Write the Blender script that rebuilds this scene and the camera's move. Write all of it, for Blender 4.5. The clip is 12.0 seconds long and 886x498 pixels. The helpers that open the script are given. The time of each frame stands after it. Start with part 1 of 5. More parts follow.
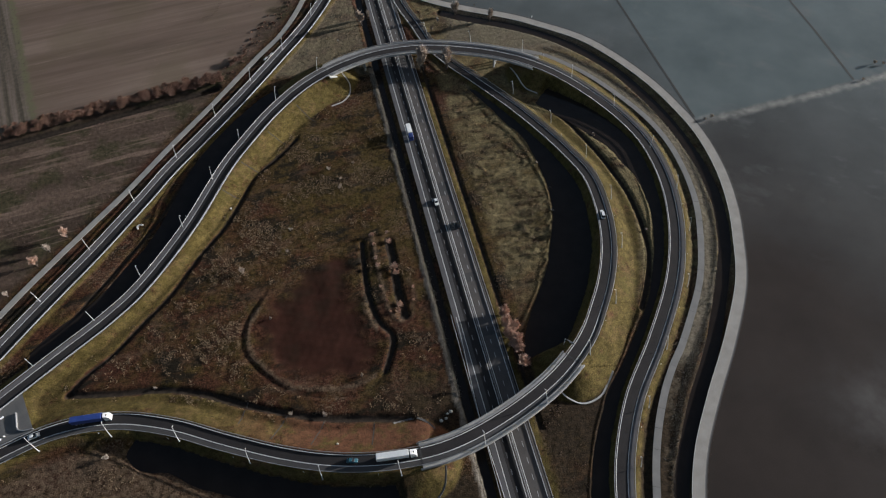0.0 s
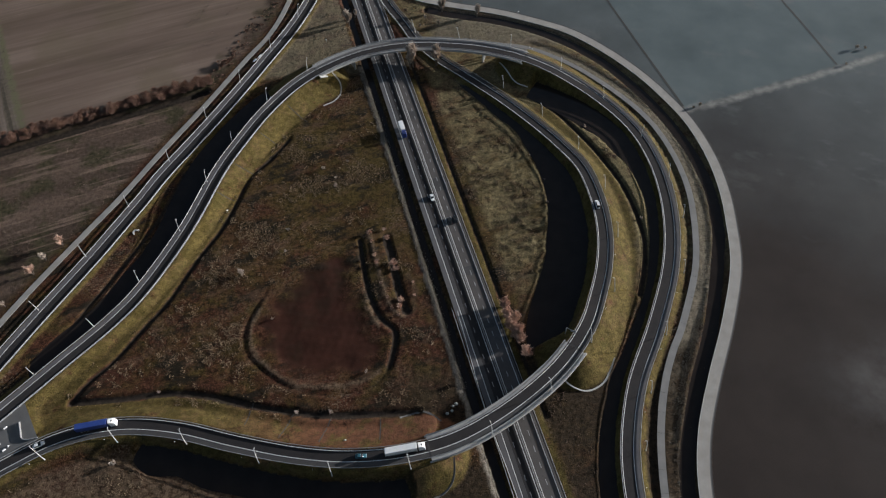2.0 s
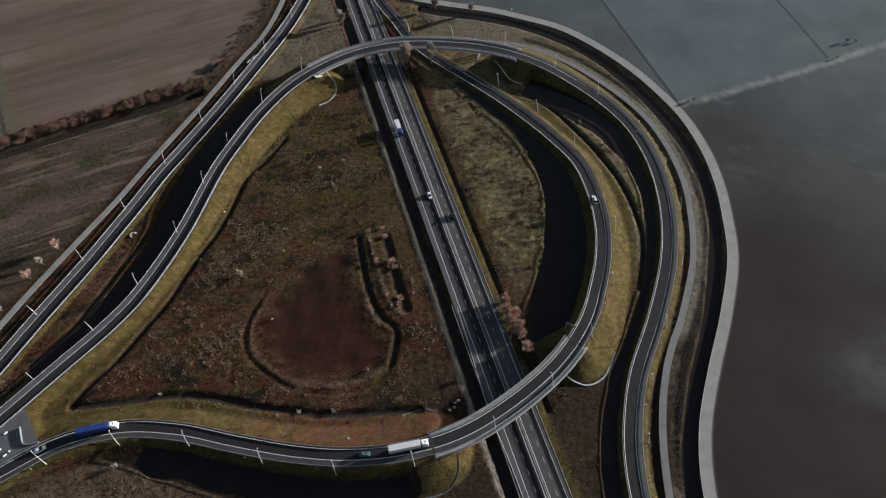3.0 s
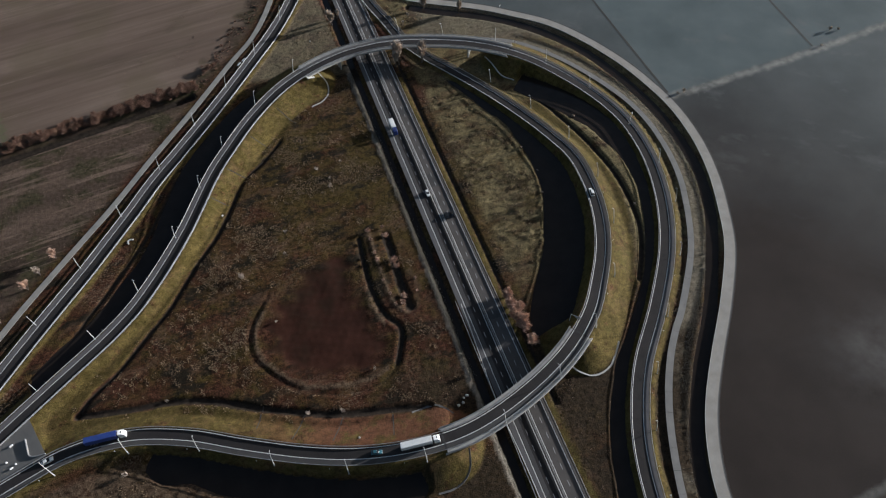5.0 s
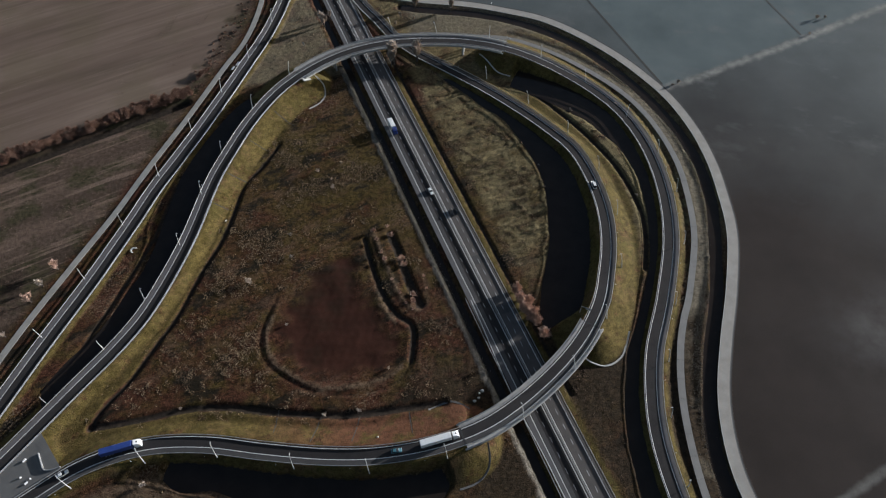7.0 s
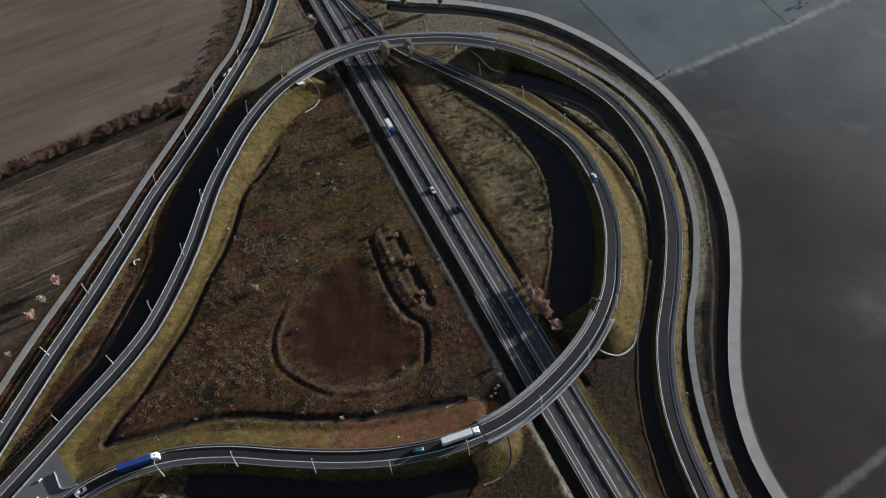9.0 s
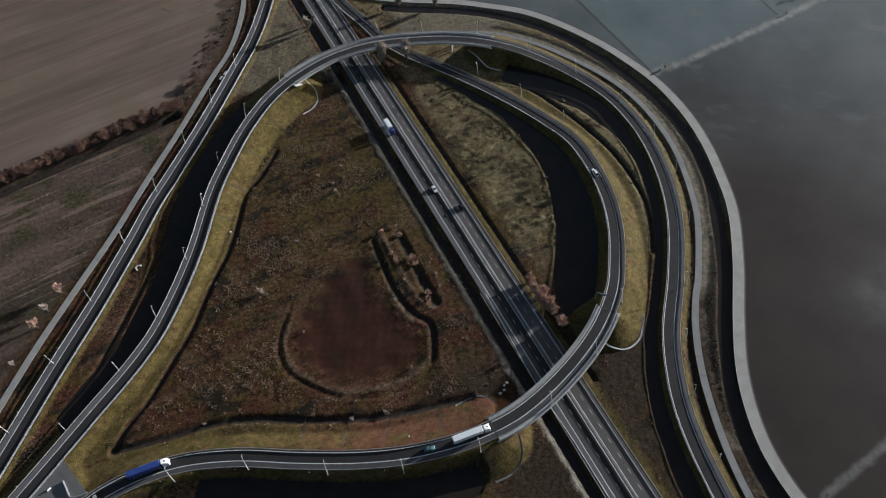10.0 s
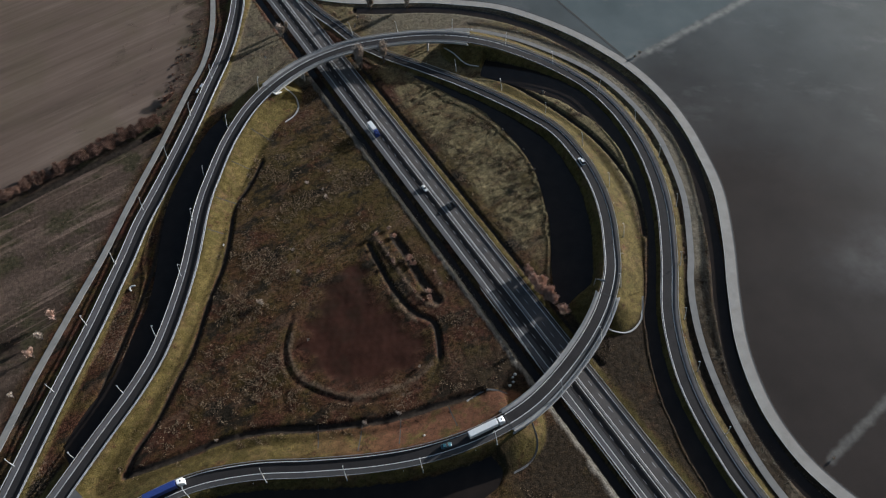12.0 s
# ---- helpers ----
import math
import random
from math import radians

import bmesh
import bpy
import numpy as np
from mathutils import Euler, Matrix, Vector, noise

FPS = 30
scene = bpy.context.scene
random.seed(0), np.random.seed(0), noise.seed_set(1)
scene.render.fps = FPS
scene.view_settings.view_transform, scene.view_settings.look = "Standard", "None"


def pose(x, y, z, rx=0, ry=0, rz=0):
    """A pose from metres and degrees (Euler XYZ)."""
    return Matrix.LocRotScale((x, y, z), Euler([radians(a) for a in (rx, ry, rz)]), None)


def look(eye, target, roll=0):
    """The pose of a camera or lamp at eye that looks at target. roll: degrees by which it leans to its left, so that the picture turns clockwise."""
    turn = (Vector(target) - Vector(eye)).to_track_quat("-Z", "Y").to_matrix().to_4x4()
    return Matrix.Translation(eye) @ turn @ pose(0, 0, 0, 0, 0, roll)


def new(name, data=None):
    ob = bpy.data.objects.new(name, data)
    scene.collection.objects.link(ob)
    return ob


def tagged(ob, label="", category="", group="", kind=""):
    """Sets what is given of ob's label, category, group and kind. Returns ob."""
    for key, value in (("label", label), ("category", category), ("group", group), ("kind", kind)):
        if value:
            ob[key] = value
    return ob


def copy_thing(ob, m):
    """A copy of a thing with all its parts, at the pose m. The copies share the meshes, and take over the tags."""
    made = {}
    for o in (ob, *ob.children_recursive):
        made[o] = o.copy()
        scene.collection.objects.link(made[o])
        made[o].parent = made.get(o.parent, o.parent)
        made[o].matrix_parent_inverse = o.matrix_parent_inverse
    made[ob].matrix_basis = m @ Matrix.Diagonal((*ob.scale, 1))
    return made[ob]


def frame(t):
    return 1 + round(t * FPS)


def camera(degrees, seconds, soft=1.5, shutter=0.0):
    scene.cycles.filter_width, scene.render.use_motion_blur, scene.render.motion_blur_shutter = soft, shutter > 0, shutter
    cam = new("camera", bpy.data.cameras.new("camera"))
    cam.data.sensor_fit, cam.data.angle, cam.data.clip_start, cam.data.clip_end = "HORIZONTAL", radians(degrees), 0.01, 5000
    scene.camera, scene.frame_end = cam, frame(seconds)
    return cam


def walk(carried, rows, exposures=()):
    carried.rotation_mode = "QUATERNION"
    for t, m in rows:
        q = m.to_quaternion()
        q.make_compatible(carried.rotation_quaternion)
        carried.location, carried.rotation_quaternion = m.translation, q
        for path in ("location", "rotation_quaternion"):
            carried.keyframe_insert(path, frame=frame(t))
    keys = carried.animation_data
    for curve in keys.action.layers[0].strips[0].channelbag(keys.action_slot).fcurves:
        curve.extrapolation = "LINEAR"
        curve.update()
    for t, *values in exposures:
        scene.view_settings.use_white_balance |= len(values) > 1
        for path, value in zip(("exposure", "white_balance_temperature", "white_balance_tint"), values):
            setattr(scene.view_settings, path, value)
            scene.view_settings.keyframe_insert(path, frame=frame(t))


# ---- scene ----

# ---------------------------------------------------------------- camera and its flight
cam = camera(66.84, 12.0, soft=1.2)
PATH = [
    (0.0, 0.00, 0.00, 267.99, 35.100, 1.182, -1.681),
    (0.5, -1.54, -1.21, 267.55, 35.201, 1.235, -2.279),
    (1.0, -2.96, -1.89, 267.72, 35.153, 1.264, -2.846),
    (1.5, -4.88, -2.26, 268.09, 35.079, 1.252, -3.424),
    (2.0, -5.96, -2.82, 268.30, 35.030, 1.336, -3.950),
    (2.5, -7.64, -3.41, 268.05, 35.047, 1.327, -4.516),
    (3.0, -9.15, -4.00, 268.06, 35.032, 1.339, -5.089),
    (5.0, -18.30, -4.67, 268.70, 34.906, 1.177, -7.491),
    (5.5, -20.86, -4.81, 268.71, 34.906, 1.179, -8.061),
    (6.0, -23.66, -4.86, 268.55, 34.922, 1.176, -8.637),
    (6.5, -26.68, -4.62, 268.84, 34.868, 1.165, -9.247),
    (7.0, -30.24, -4.43, 268.88, 34.864, 1.094, -10.009),
    (9.0, -43.18, -2.59, 269.54, 34.719, 1.109, -13.106),
    (9.5, -46.17, -2.64, 269.02, 34.807, 1.189, -13.858),
    (10.0, -49.69, -1.83, 269.26, 34.738, 1.165, -14.642),
    (10.5, -52.97, -1.07, 269.79, 34.658, 1.213, -15.621),
    (11.0, -56.35, 0.04, 270.17, 34.539, 1.220, -16.980),
    (11.5, -59.74, 0.18, 270.21, 34.612, 1.247, -18.263),
    (12.0, -62.61, 1.07, 270.76, 34.483, 1.326, -19.516),
]
walk(cam, [(t, pose(x, y, z, rx, ry, rz)) for t, x, y, z, rx, ry, rz in PATH], [(0.0, 1.0, 5950, 9), (12.0, 1.06, 5720, 7)])

# ---------------------------------------------------------------- sky and sun
SUN_AZ, SUN_EL = 16.5, 10.6          # degrees: the sun stands to the right, a little ahead, and low
world = bpy.data.worlds.new("sky")
scene.world = world
world.use_nodes = True
nt = world.node_tree
bg = nt.nodes["Background"]
sky = nt.nodes.new("ShaderNodeTexSky")
sky.sky_type, sky.sun_disc = "NISHITA", False
sky.sun_elevation, sky.sun_rotation = radians(SUN_EL), radians(90 - SUN_AZ)
sky.air_density, sky.dust_density = 1.0, 3.0
nt.links.new(sky.outputs[0], bg.inputs[0])
bg.inputs[1].default_value = 0.05
sun_data = bpy.data.lights.new("sun", "SUN")
sun_data.energy, sun_data.angle, sun_data.color = 4.4, radians(0.6), (1.0, 0.945, 0.89)
sun = new("sun", sun_data)
ca, ce = radians(SUN_AZ), radians(SUN_EL)
sun_way = Vector((math.cos(ce) * math.cos(ca), math.cos(ce) * math.sin(ca), math.sin(ce)))
sun.matrix_world = look(sun_way * 300, (0, 0, 0))

# ---------------------------------------------------------------- materials


class Mat:
    """A node material built step by step."""

    def __init__(self, name, rough=0.8, metal=0.0, spec=0.5):
        self.m = bpy.data.materials.new(name)
        self.m.use_nodes = True
        self.t = self.m.node_tree
        self.b = self.t.nodes["Principled BSDF"]
        self.b.inputs["Roughness"].default_value = rough
        self.b.inputs["Metallic"].default_value = metal
        self.b.inputs["Specular IOR Level"].default_value = spec
        self.at = self.t.nodes.new("ShaderNodeNewGeometry").outputs["Position"]

    def link(self, a, b):
        self.t.links.new(a, b)

    def noise(self, size, detail=4.0, rough=0.6, stretch=None, turn=0.0):
        """Noise whose features are about size metres across."""
        n = self.t.nodes.new("ShaderNodeTexNoise")
        n.inputs["Scale"].default_value = 1.0 / size
        n.inputs["Detail"].default_value = detail
        n.inputs["Roughness"].default_value = rough
        v = self.at
        if stretch:
            mp = self.t.nodes.new("ShaderNodeMapping")
            mp.inputs["Rotation"].default_value = (0, 0, radians(turn))
            self.link(v, mp.inputs["Vector"])
            sc = self.t.nodes.new("ShaderNodeVectorMath")
            sc.operation = "MULTIPLY"
            sc.inputs[1].default_value = stretch
            self.link(mp.outputs[0], sc.inputs[0])
            v = sc.outputs[0]
        self.link(v, n.inputs["Vector"])
        return n.outputs["Fac"]

    def ramp(self, fac, *stops):
        r = self.t.nodes.new("ShaderNodeValToRGB")
        el = r.color_ramp.elements
        while len(el) < len(stops):
            el.new(0.5)
        for e, (p, c) in zip(el, stops):
            e.position = p
            e.color = (*c, 1) if len(c) == 3 else c
        self.link(fac, r.inputs[0])
        return r.outputs[0]

    def grey(self, fac, lo, hi):
        """fac, spread so that lo gives 0 and hi gives 1."""
        r = self.t.nodes.new("ShaderNodeMapRange")
        r.inputs[1].default_value, r.inputs[2].default_value = lo, hi
        self.link(fac, r.inputs[0])
        return r.outputs[0]

    def mix(self, fac, a, b, kind="MIX"):
        x = self.t.nodes.new("ShaderNodeMix")
        x.data_type, x.blend_type = "RGBA", kind
        for slot, v in ((0, fac), (6, a), (7, b)):
            if isinstance(v, (int, float)):
                x.inputs[slot].default_value = v
            elif isinstance(v, tuple):
                x.inputs[slot].default_value = (*v, 1)
            else:
                self.link(v, x.inputs[slot])
        return x.outputs[2]

    def mul(self, a, b, op="MULTIPLY"):
        x = self.t.nodes.new("ShaderNodeMath")
        x.operation = op
        for slot, v in ((0, a), (1, b)):
            if isinstance(v, (int, float)):
                x.inputs[slot].default_value = v
            else:
                self.link(v, x.inputs[slot])
        return x.outputs[0]

    def attr(self, name):
        a = self.t.nodes.new("ShaderNodeAttribute")
        a.attribute_name = name
        return a.outputs["Fac"]

    def random(self):
        return self.t.nodes.new("ShaderNodeObjectInfo").outputs["Random"]

    def island(self):
        g = self.t.nodes.new("ShaderNodeNewGeometry")
        return g.outputs["Random Per Island"]

    def bump(self, fac, metres, strength=1.0):
        n = self.t.nodes.new("ShaderNodeBump")
        n.inputs["Distance"].default_value = metres
        n.inputs["Strength"].default_value = strength
        self.link(fac, n.inputs["Height"])
        self.link(n.outputs[0], self.b.inputs["Normal"])

    def done(self, colour, rough=None):
        if isinstance(colour, tuple):
            self.b.inputs["Base Color"].default_value = (*colour, 1)
        else:
            self.link(colour, self.b.inputs["Base Color"])
        if rough is not None:
            self.link(rough, self.b.inputs["Roughness"])
        return self.m


def worn(name, dark, light, size=3.0, rough=0.8, metal=0.0, spec=0.5, grain=0.25, relief=0.02):
    """A surface with blotches of the given size and a finer grain."""
    m = Mat(name, rough, metal, spec)
    big, small = m.noise(size, 5), m.noise(grain, 3)
    c = m.ramp(m.mul(m.mul(big, 0.65), m.mul(small, 0.35), "ADD"), (0.32, dark), (0.68, light))
    m.bump(small, relief)
    return m.done(c)


def asphalt(name, dark, light):
    m = Mat(name, 0.85, 0, 0.2)
    big, fine = m.noise(9.0, 5, 0.65), m.noise(0.3, 3)
    c = m.ramp(big, (0.3, dark), (0.7, light))
    c = m.mix(m.grey(fine, 0.35, 0.75), c, light)
    patch = m.grey(m.noise(3.5, 2), 0.62, 0.66)
    c = m.mix(m.mul(patch, 0.35), c, dark)
    m.bump(fine, 0.01)
    return m.done(c)


M_ASPHALT = asphalt("asphalt_dark", (0.0185, 0.0164, 0.0163), (0.033, 0.0296, 0.0292))
M_ASPHALT_PALE = asphalt("asphalt_pale", (0.073, 0.07, 0.07), (0.117, 0.112, 0.113))
M_ASPHALT_MID = asphalt("asphalt_mid", (0.066, 0.059, 0.055), (0.1, 0.09, 0.084))
M_ASPHALT_SIDE = asphalt("asphalt_side", (0.044, 0.042, 0.0415), (0.074, 0.0705, 0.0695))
M_PALE_ROAD = worn("pale_concrete_road", (0.235, 0.217, 0.192), (0.345, 0.322, 0.289), 6.0)
M_SERVICE = worn("pale_gravel_road", (0.2, 0.19, 0.17), (0.3, 0.285, 0.26), 5.0)
M_CYCLE = worn("grey_cycle_path", (0.1462, 0.1411, 0.132), (0.215, 0.2075, 0.196), 5.0)
M_PAINT = worn("white_road_paint", (0.6, 0.6, 0.58), (0.85, 0.84, 0.82), 1.5, 0.6)
M_DASH = worn("worn_lane_paint", (0.28, 0.28, 0.27), (0.5, 0.49, 0.48), 2.0, 0.7)
M_CONCRETE = worn("bridge_concrete", (0.26, 0.255, 0.24), (0.42, 0.41, 0.39), 2.5)
M_STEEL = worn("galvanised_steel", (0.2, 0.202, 0.205), (0.33, 0.332, 0.335), 2.0, 0.6, 0.15)
M_POLE = worn("lamp_post_grey", (0.55, 0.55, 0.54), (0.72, 0.72, 0.70), 1.0, 0.5, 0.2)

M_RUBBER = worn("black_rubber", (0.012, 0.012, 0.012), (0.03, 0.03, 0.03), 0.8)
M_KERB = worn("pale_concrete_kerb", (0.36, 0.35, 0.32), (0.55, 0.54, 0.50), 1.5)
M_GORE = worn("grey_gore_paving", (0.09, 0.087, 0.08436), (0.126, 0.1218, 0.1168), 7.0)
M_GUTTER = worn("dark_stone_gutter", (0.022, 0.02, 0.016), (0.05, 0.044, 0.036), 0.8)
M_BACK = worn("sign_back_grey", (0.25, 0.25, 0.25), (0.33, 0.33, 0.33), 0.8, 0.5)
M_WHITE = worn("white_paint", (0.7, 0.7, 0.69), (0.84, 0.84, 0.83), 1.2, 0.35, 0, 0.5, 0.2, 0.002)
M_BLUE = worn("blue_tarpaulin", (0.018, 0.038, 0.17), (0.034, 0.065, 0.26), 1.6, 0.5, 0, 0.5, 0.3, 0.02)
M_TEAL = worn("teal_paint", (0.03, 0.10, 0.13), (0.05, 0.15, 0.19), 0.8, 0.3, 0, 0.5, 0.2, 0.002)
M_BLACK = worn("black_paint", (0.008, 0.008, 0.009), (0.016, 0.016, 0.018), 0.8, 0.3, 0, 0.5, 0.2, 0.002)
M_RED = worn("red_lens", (0.25, 0.01, 0.01), (0.4, 0.02, 0.02), 0.3, 0.3)
M_GLASS = worn("tinted_glass", (0.012, 0.014, 0.016), (0.02, 0.024, 0.027), 0.6, 0.08, 0, 0.6, 0.2, 0.0)
M_BARK = worn("grey_bark", (0.06, 0.045, 0.035), (0.13, 0.10, 0.08), 0.4)


def stalks(name, dark, light):
    """Dry stems whose tone changes from stem to stem."""
    m = Mat(name, 0.9, 0, 0.2)
    return m.done(m.ramp(m.mul(m.mul(m.island(), 0.6), m.mul(m.noise(6.0, 3), 0.4), "ADD"), (0.25, dark), (0.75, light)))


M_TWIG_RED = stalks("red_brown_twigs", (0.09, 0.05, 0.036), (0.27, 0.162, 0.118))
M_TWIG_PINK = stalks("pink_brown_twigs", (0.28, 0.175, 0.13), (0.62, 0.43, 0.33))
M_TWIG_PALE = stalks("pale_twigs", (0.26, 0.21, 0.17), (0.58, 0.49, 0.41))
M_TUFT = stalks("straw_tufts", (0.04, 0.0285, 0.0175), (0.4, 0.295, 0.188))
M_TUFT_BROWN = stalks("brown_tufts", (0.06, 0.042, 0.03), (0.24, 0.17, 0.125))
M_REED_GREY = stalks("grey_reeds", (0.05, 0.043, 0.034), (0.34, 0.3, 0.245))
M_REED = stalks("bleached_reeds", (0.12, 0.105, 0.085), (0.36, 0.325, 0.27))


def water():
    m = Mat("dark_water", 0.12, 0, 0.17)
    m.bump(m.noise(1.2, 3), 0.02, 0.3)
    return m.done(m.ramp(m.noise(8.0, 3), (0.3, (0.0185, 0.014, 0.0112)), (0.7, (0.0255, 0.0196, 0.016))))


M_WATER = water()

# ---------------------------------------------------------------- lines of the plan


def smooth(points, step=3.0):
    """A Catmull-Rom line through the points, in steps of about step metres."""
    p = np.array(points, float)
    p = np.vstack([2 * p[0] - p[1], p, 2 * p[-1] - p[-2]])
    out = []
    for a, b, c, d in zip(p, p[1:], p[2:], p[3:]):
        n = max(1, int(round(np.linalg.norm(c - b) / step)))
        for k in range(n):
            t = k / n
            out.append(0.5 * (2 * b + (c - a) * t + (2 * a - 5 * b + 4 * c - d) * t * t + (3 * b - a - 3 * c + d) * t ** 3))
    out.append(p[-2])
    return np.array(out)


def sides(line):
    """Unit vectors to the right of the line's way, in plan."""
    d = np.gradient(line[:, :2], axis=0)
    d /= np.linalg.norm(d, axis=1)[:, None]
    return np.stack([d[:, 1], -d[:, 0]], 1)


def shifted(line, off, up=0.0):
    """The line moved off metres to its right and up metres."""
    n = sides(line)
    out = line.copy()
    out[:, :2] += n * np.broadcast_to(np.asarray(off, float), (len(line),))[:, None]
    out[:, 2] += up
    return out


def stations(line):
    return np.concatenate([[0], np.cumsum(np.linalg.norm(np.diff(line[:, :2], axis=0), axis=1))])


def spot(line, s):
    """Place and heading (degrees) at s metres along the line."""
    st = stations(line)
    q = np.array([np.interp(s, st, line[:, k]) for k in range(3)])
    a = np.array([np.interp(s + 0.5, st, line[:, k]) - np.interp(s - 0.5, st, line[:, k]) for k in range(2)])
    return q, math.degrees(math.atan2(a[1], a[0]))


def station_near(line, x, y):
    return stations(line)[int(np.argmin(np.hypot(line[:, 0] - x, line[:, 1] - y)))]


def cut(line, s0, s1):
    st = stations(line)
    keep = (st > s0 + 0.3) & (st < s1 - 0.3)
    return np.vstack([spot(line, s0)[0], line[keep], spot(line, s1)[0]])


def near(px, py, line, reach=None):
    """For many points: distance to the line, its height there, the side (right: plus) and the station."""
    dist = np.full(px.shape, 1e9)
    high, hand, along = np.zeros(px.shape), np.zeros(px.shape), np.zeros(px.shape)
    st = stations(line)
    idx = np.arange(len(px))
    if reach:
        lo, hi = line.min(0) - reach, line.max(0) + reach
        idx = np.nonzero((px > lo[0]) & (px < hi[0]) & (py > lo[1]) & (py < hi[1]))[0]
    x, y = px[idx], py[idx]
    bd, bh, bs, ba = dist[idx], high[idx], hand[idx], along[idx]
    for k in range(len(line) - 1):
        ax, ay, az = line[k]
        dx, dy, dz = line[k + 1] - line[k]
        l2 = dx * dx + dy * dy + 1e-9
        t = np.clip(((x - ax) * dx + (y - ay) * dy) / l2, 0, 1)
        ex, ey = x - ax - t * dx, y - ay - t * dy
        d = np.hypot(ex, ey)
        better = d < bd
        bd = np.where(better, d, bd)
        bh = np.where(better, az + t * dz, bh)
        bs = np.where(better, np.sign(dy * ex - dx * ey), bs)
        ba = np.where(better, st[k] + t * math.sqrt(l2), ba)
    dist[idx], high[idx], hand[idx], along[idx] = bd, bh, bs, ba
    return dist, high, hand, along


def flat(points, z=0.0):
    return [(x, y, z) for x, y in points]


# loop ramp: from the western junction, over the motorway by the south bridge, round and down beside the motorway
LOOP = smooth([(-262, 42, 2.8), (-215, 73, 2.8), (-181, 93, 2.9), (-161, 102, 3.5), (-138.3, 105.4, 3.6), (-114.3, 102.0, 4.2),
               (-90.2, 94.5, 4.8), (-66.1, 87.8, 5.6), (-44, 84, 6.6), (-21, 84, 7.2), (1, 88.5, 7.6), (24, 100, 7.6), (45, 115.5, 7.6),
               (60, 133, 7.2), (69.1, 151.2, 6.2), (75.2, 167.3, 5.7), (79.2, 185.4, 4.9), (80.2, 205.7, 4.1), (77.2, 228.8, 3.3), (68.2, 247.9, 2.6),
               (57.1, 265.8, 2.0), (42, 286.3, 1.7), (23, 309, 1.1), (8, 326, 0.8), (-4, 344, 0.5), (-13, 365, 0.45), (-24, 391, 0.4), (-42, 450, 0.4)])
# outer ramp: from the same junction up to the north bridge, then down along the eastern side
RAMP = smooth([(-246, 56, 2.8), (-199, 104.3, 2.8), (-171, 134.7, 2.6), (-151.5, 156, 2.6), (-139, 174.5, 2.8), (-124.5, 206, 3.6), (-112.5, 241, 5.0),
               (-103.3, 260.5, 5.8), (-92, 281, 6.5), (-77.3, 300.3, 7.4), (-61, 314, 8.0), (-41, 324.8, 8.2), (-21, 330, 8.2), (-3, 330.5, 8.2),
               (15, 328, 8.2), (35, 323, 8.2), (55, 314, 8.0), (74.4, 301.6, 5.9), (95.0, 281.7, 2.8), (109.1, 259.5, 1.4), (114.9, 237.6, 1.4),
               (116.2, 214.7, 1.3), (113.0, 189.0, 1.4), (105.4, 163.4, 1.4), (91.9, 135.2, 1.4), (77.4, 109.6, 1.4), (69.3, 87.7, 1.4), (65.6, 69.2, 1.4),
               (64.8, 48.6, 1.4), (66.3, 27.5, 1.4), (74.1, -10.0, 1.4), (90.1, -60.1, 1.4)])
WEST = smooth([(-280, 0, 2.4), (-240, 62, 1.9), (-206.4, 125.6, 1.05), (-187.9, 160.4, 1.05), (-170.3, 191.9, 1.05), (-161.8, 208.5, 1.05), (-152.3, 227.5, 1.05), (-143.8, 245.6, 1.05),
               (-132.2, 266.1, 1.05), (-120.2, 287.9, 1.05), (-108.2, 310.9, 1.05), (-95.7, 336.0, 1.05), (-82.6, 362.8, 1.05), (-72.1, 391.4, 1.05), (-65, 418, 1.9), (-58, 470, 1.9)])
SERVICE = smooth(flat([(-240, 95), (-212, 148), (-197, 177), (-178, 210), (-164, 234), (-148, 265), (-131, 296), (-110, 337), (-97, 361), (-87, 395), (-80, 440)], 0.3))
CYCLE = smooth(flat([(20, 339), (32, 338.5), (45, 336.5), (63, 331), (79, 320), (95, 304), (113, 279), (123, 258), (128, 235), (129, 212), (126, 190), (119, 164),
                     (105, 135), (97, 122), (90, 108), (83, 88), (78.5, 66), (76.5, 44), (78, 22), (86, -10)], 0.5))
OUTER = smooth(flat([(-40, 414), (-5, 390), (19, 379), (47, 369), (67, 359), (90, 345), (108, 326), (124, 303), (135, 281), (143, 259), (147, 234), (147, 211),
                     (144, 189), (138, 163), (125, 134), (111, 108), (100, 85), (94, 64), (92.5, 45), (96, 25), (108, 0), (130, -30)], 0.7))
WAY = np.array((0.2007, -0.9797))                # the motorway runs dead straight
LANE = np.array((14.316, 163.827))


def mway(off, s0=-700.0, s1=300.0, z=0.3):
    """A line along the motorway, off metres east of the eastern lane line."""
    n = np.array((0.9797, 0.2007)) * off
    return np.array([(*(LANE + n + WAY * s), z) for s in np.linspace(s1, s0, 60)])


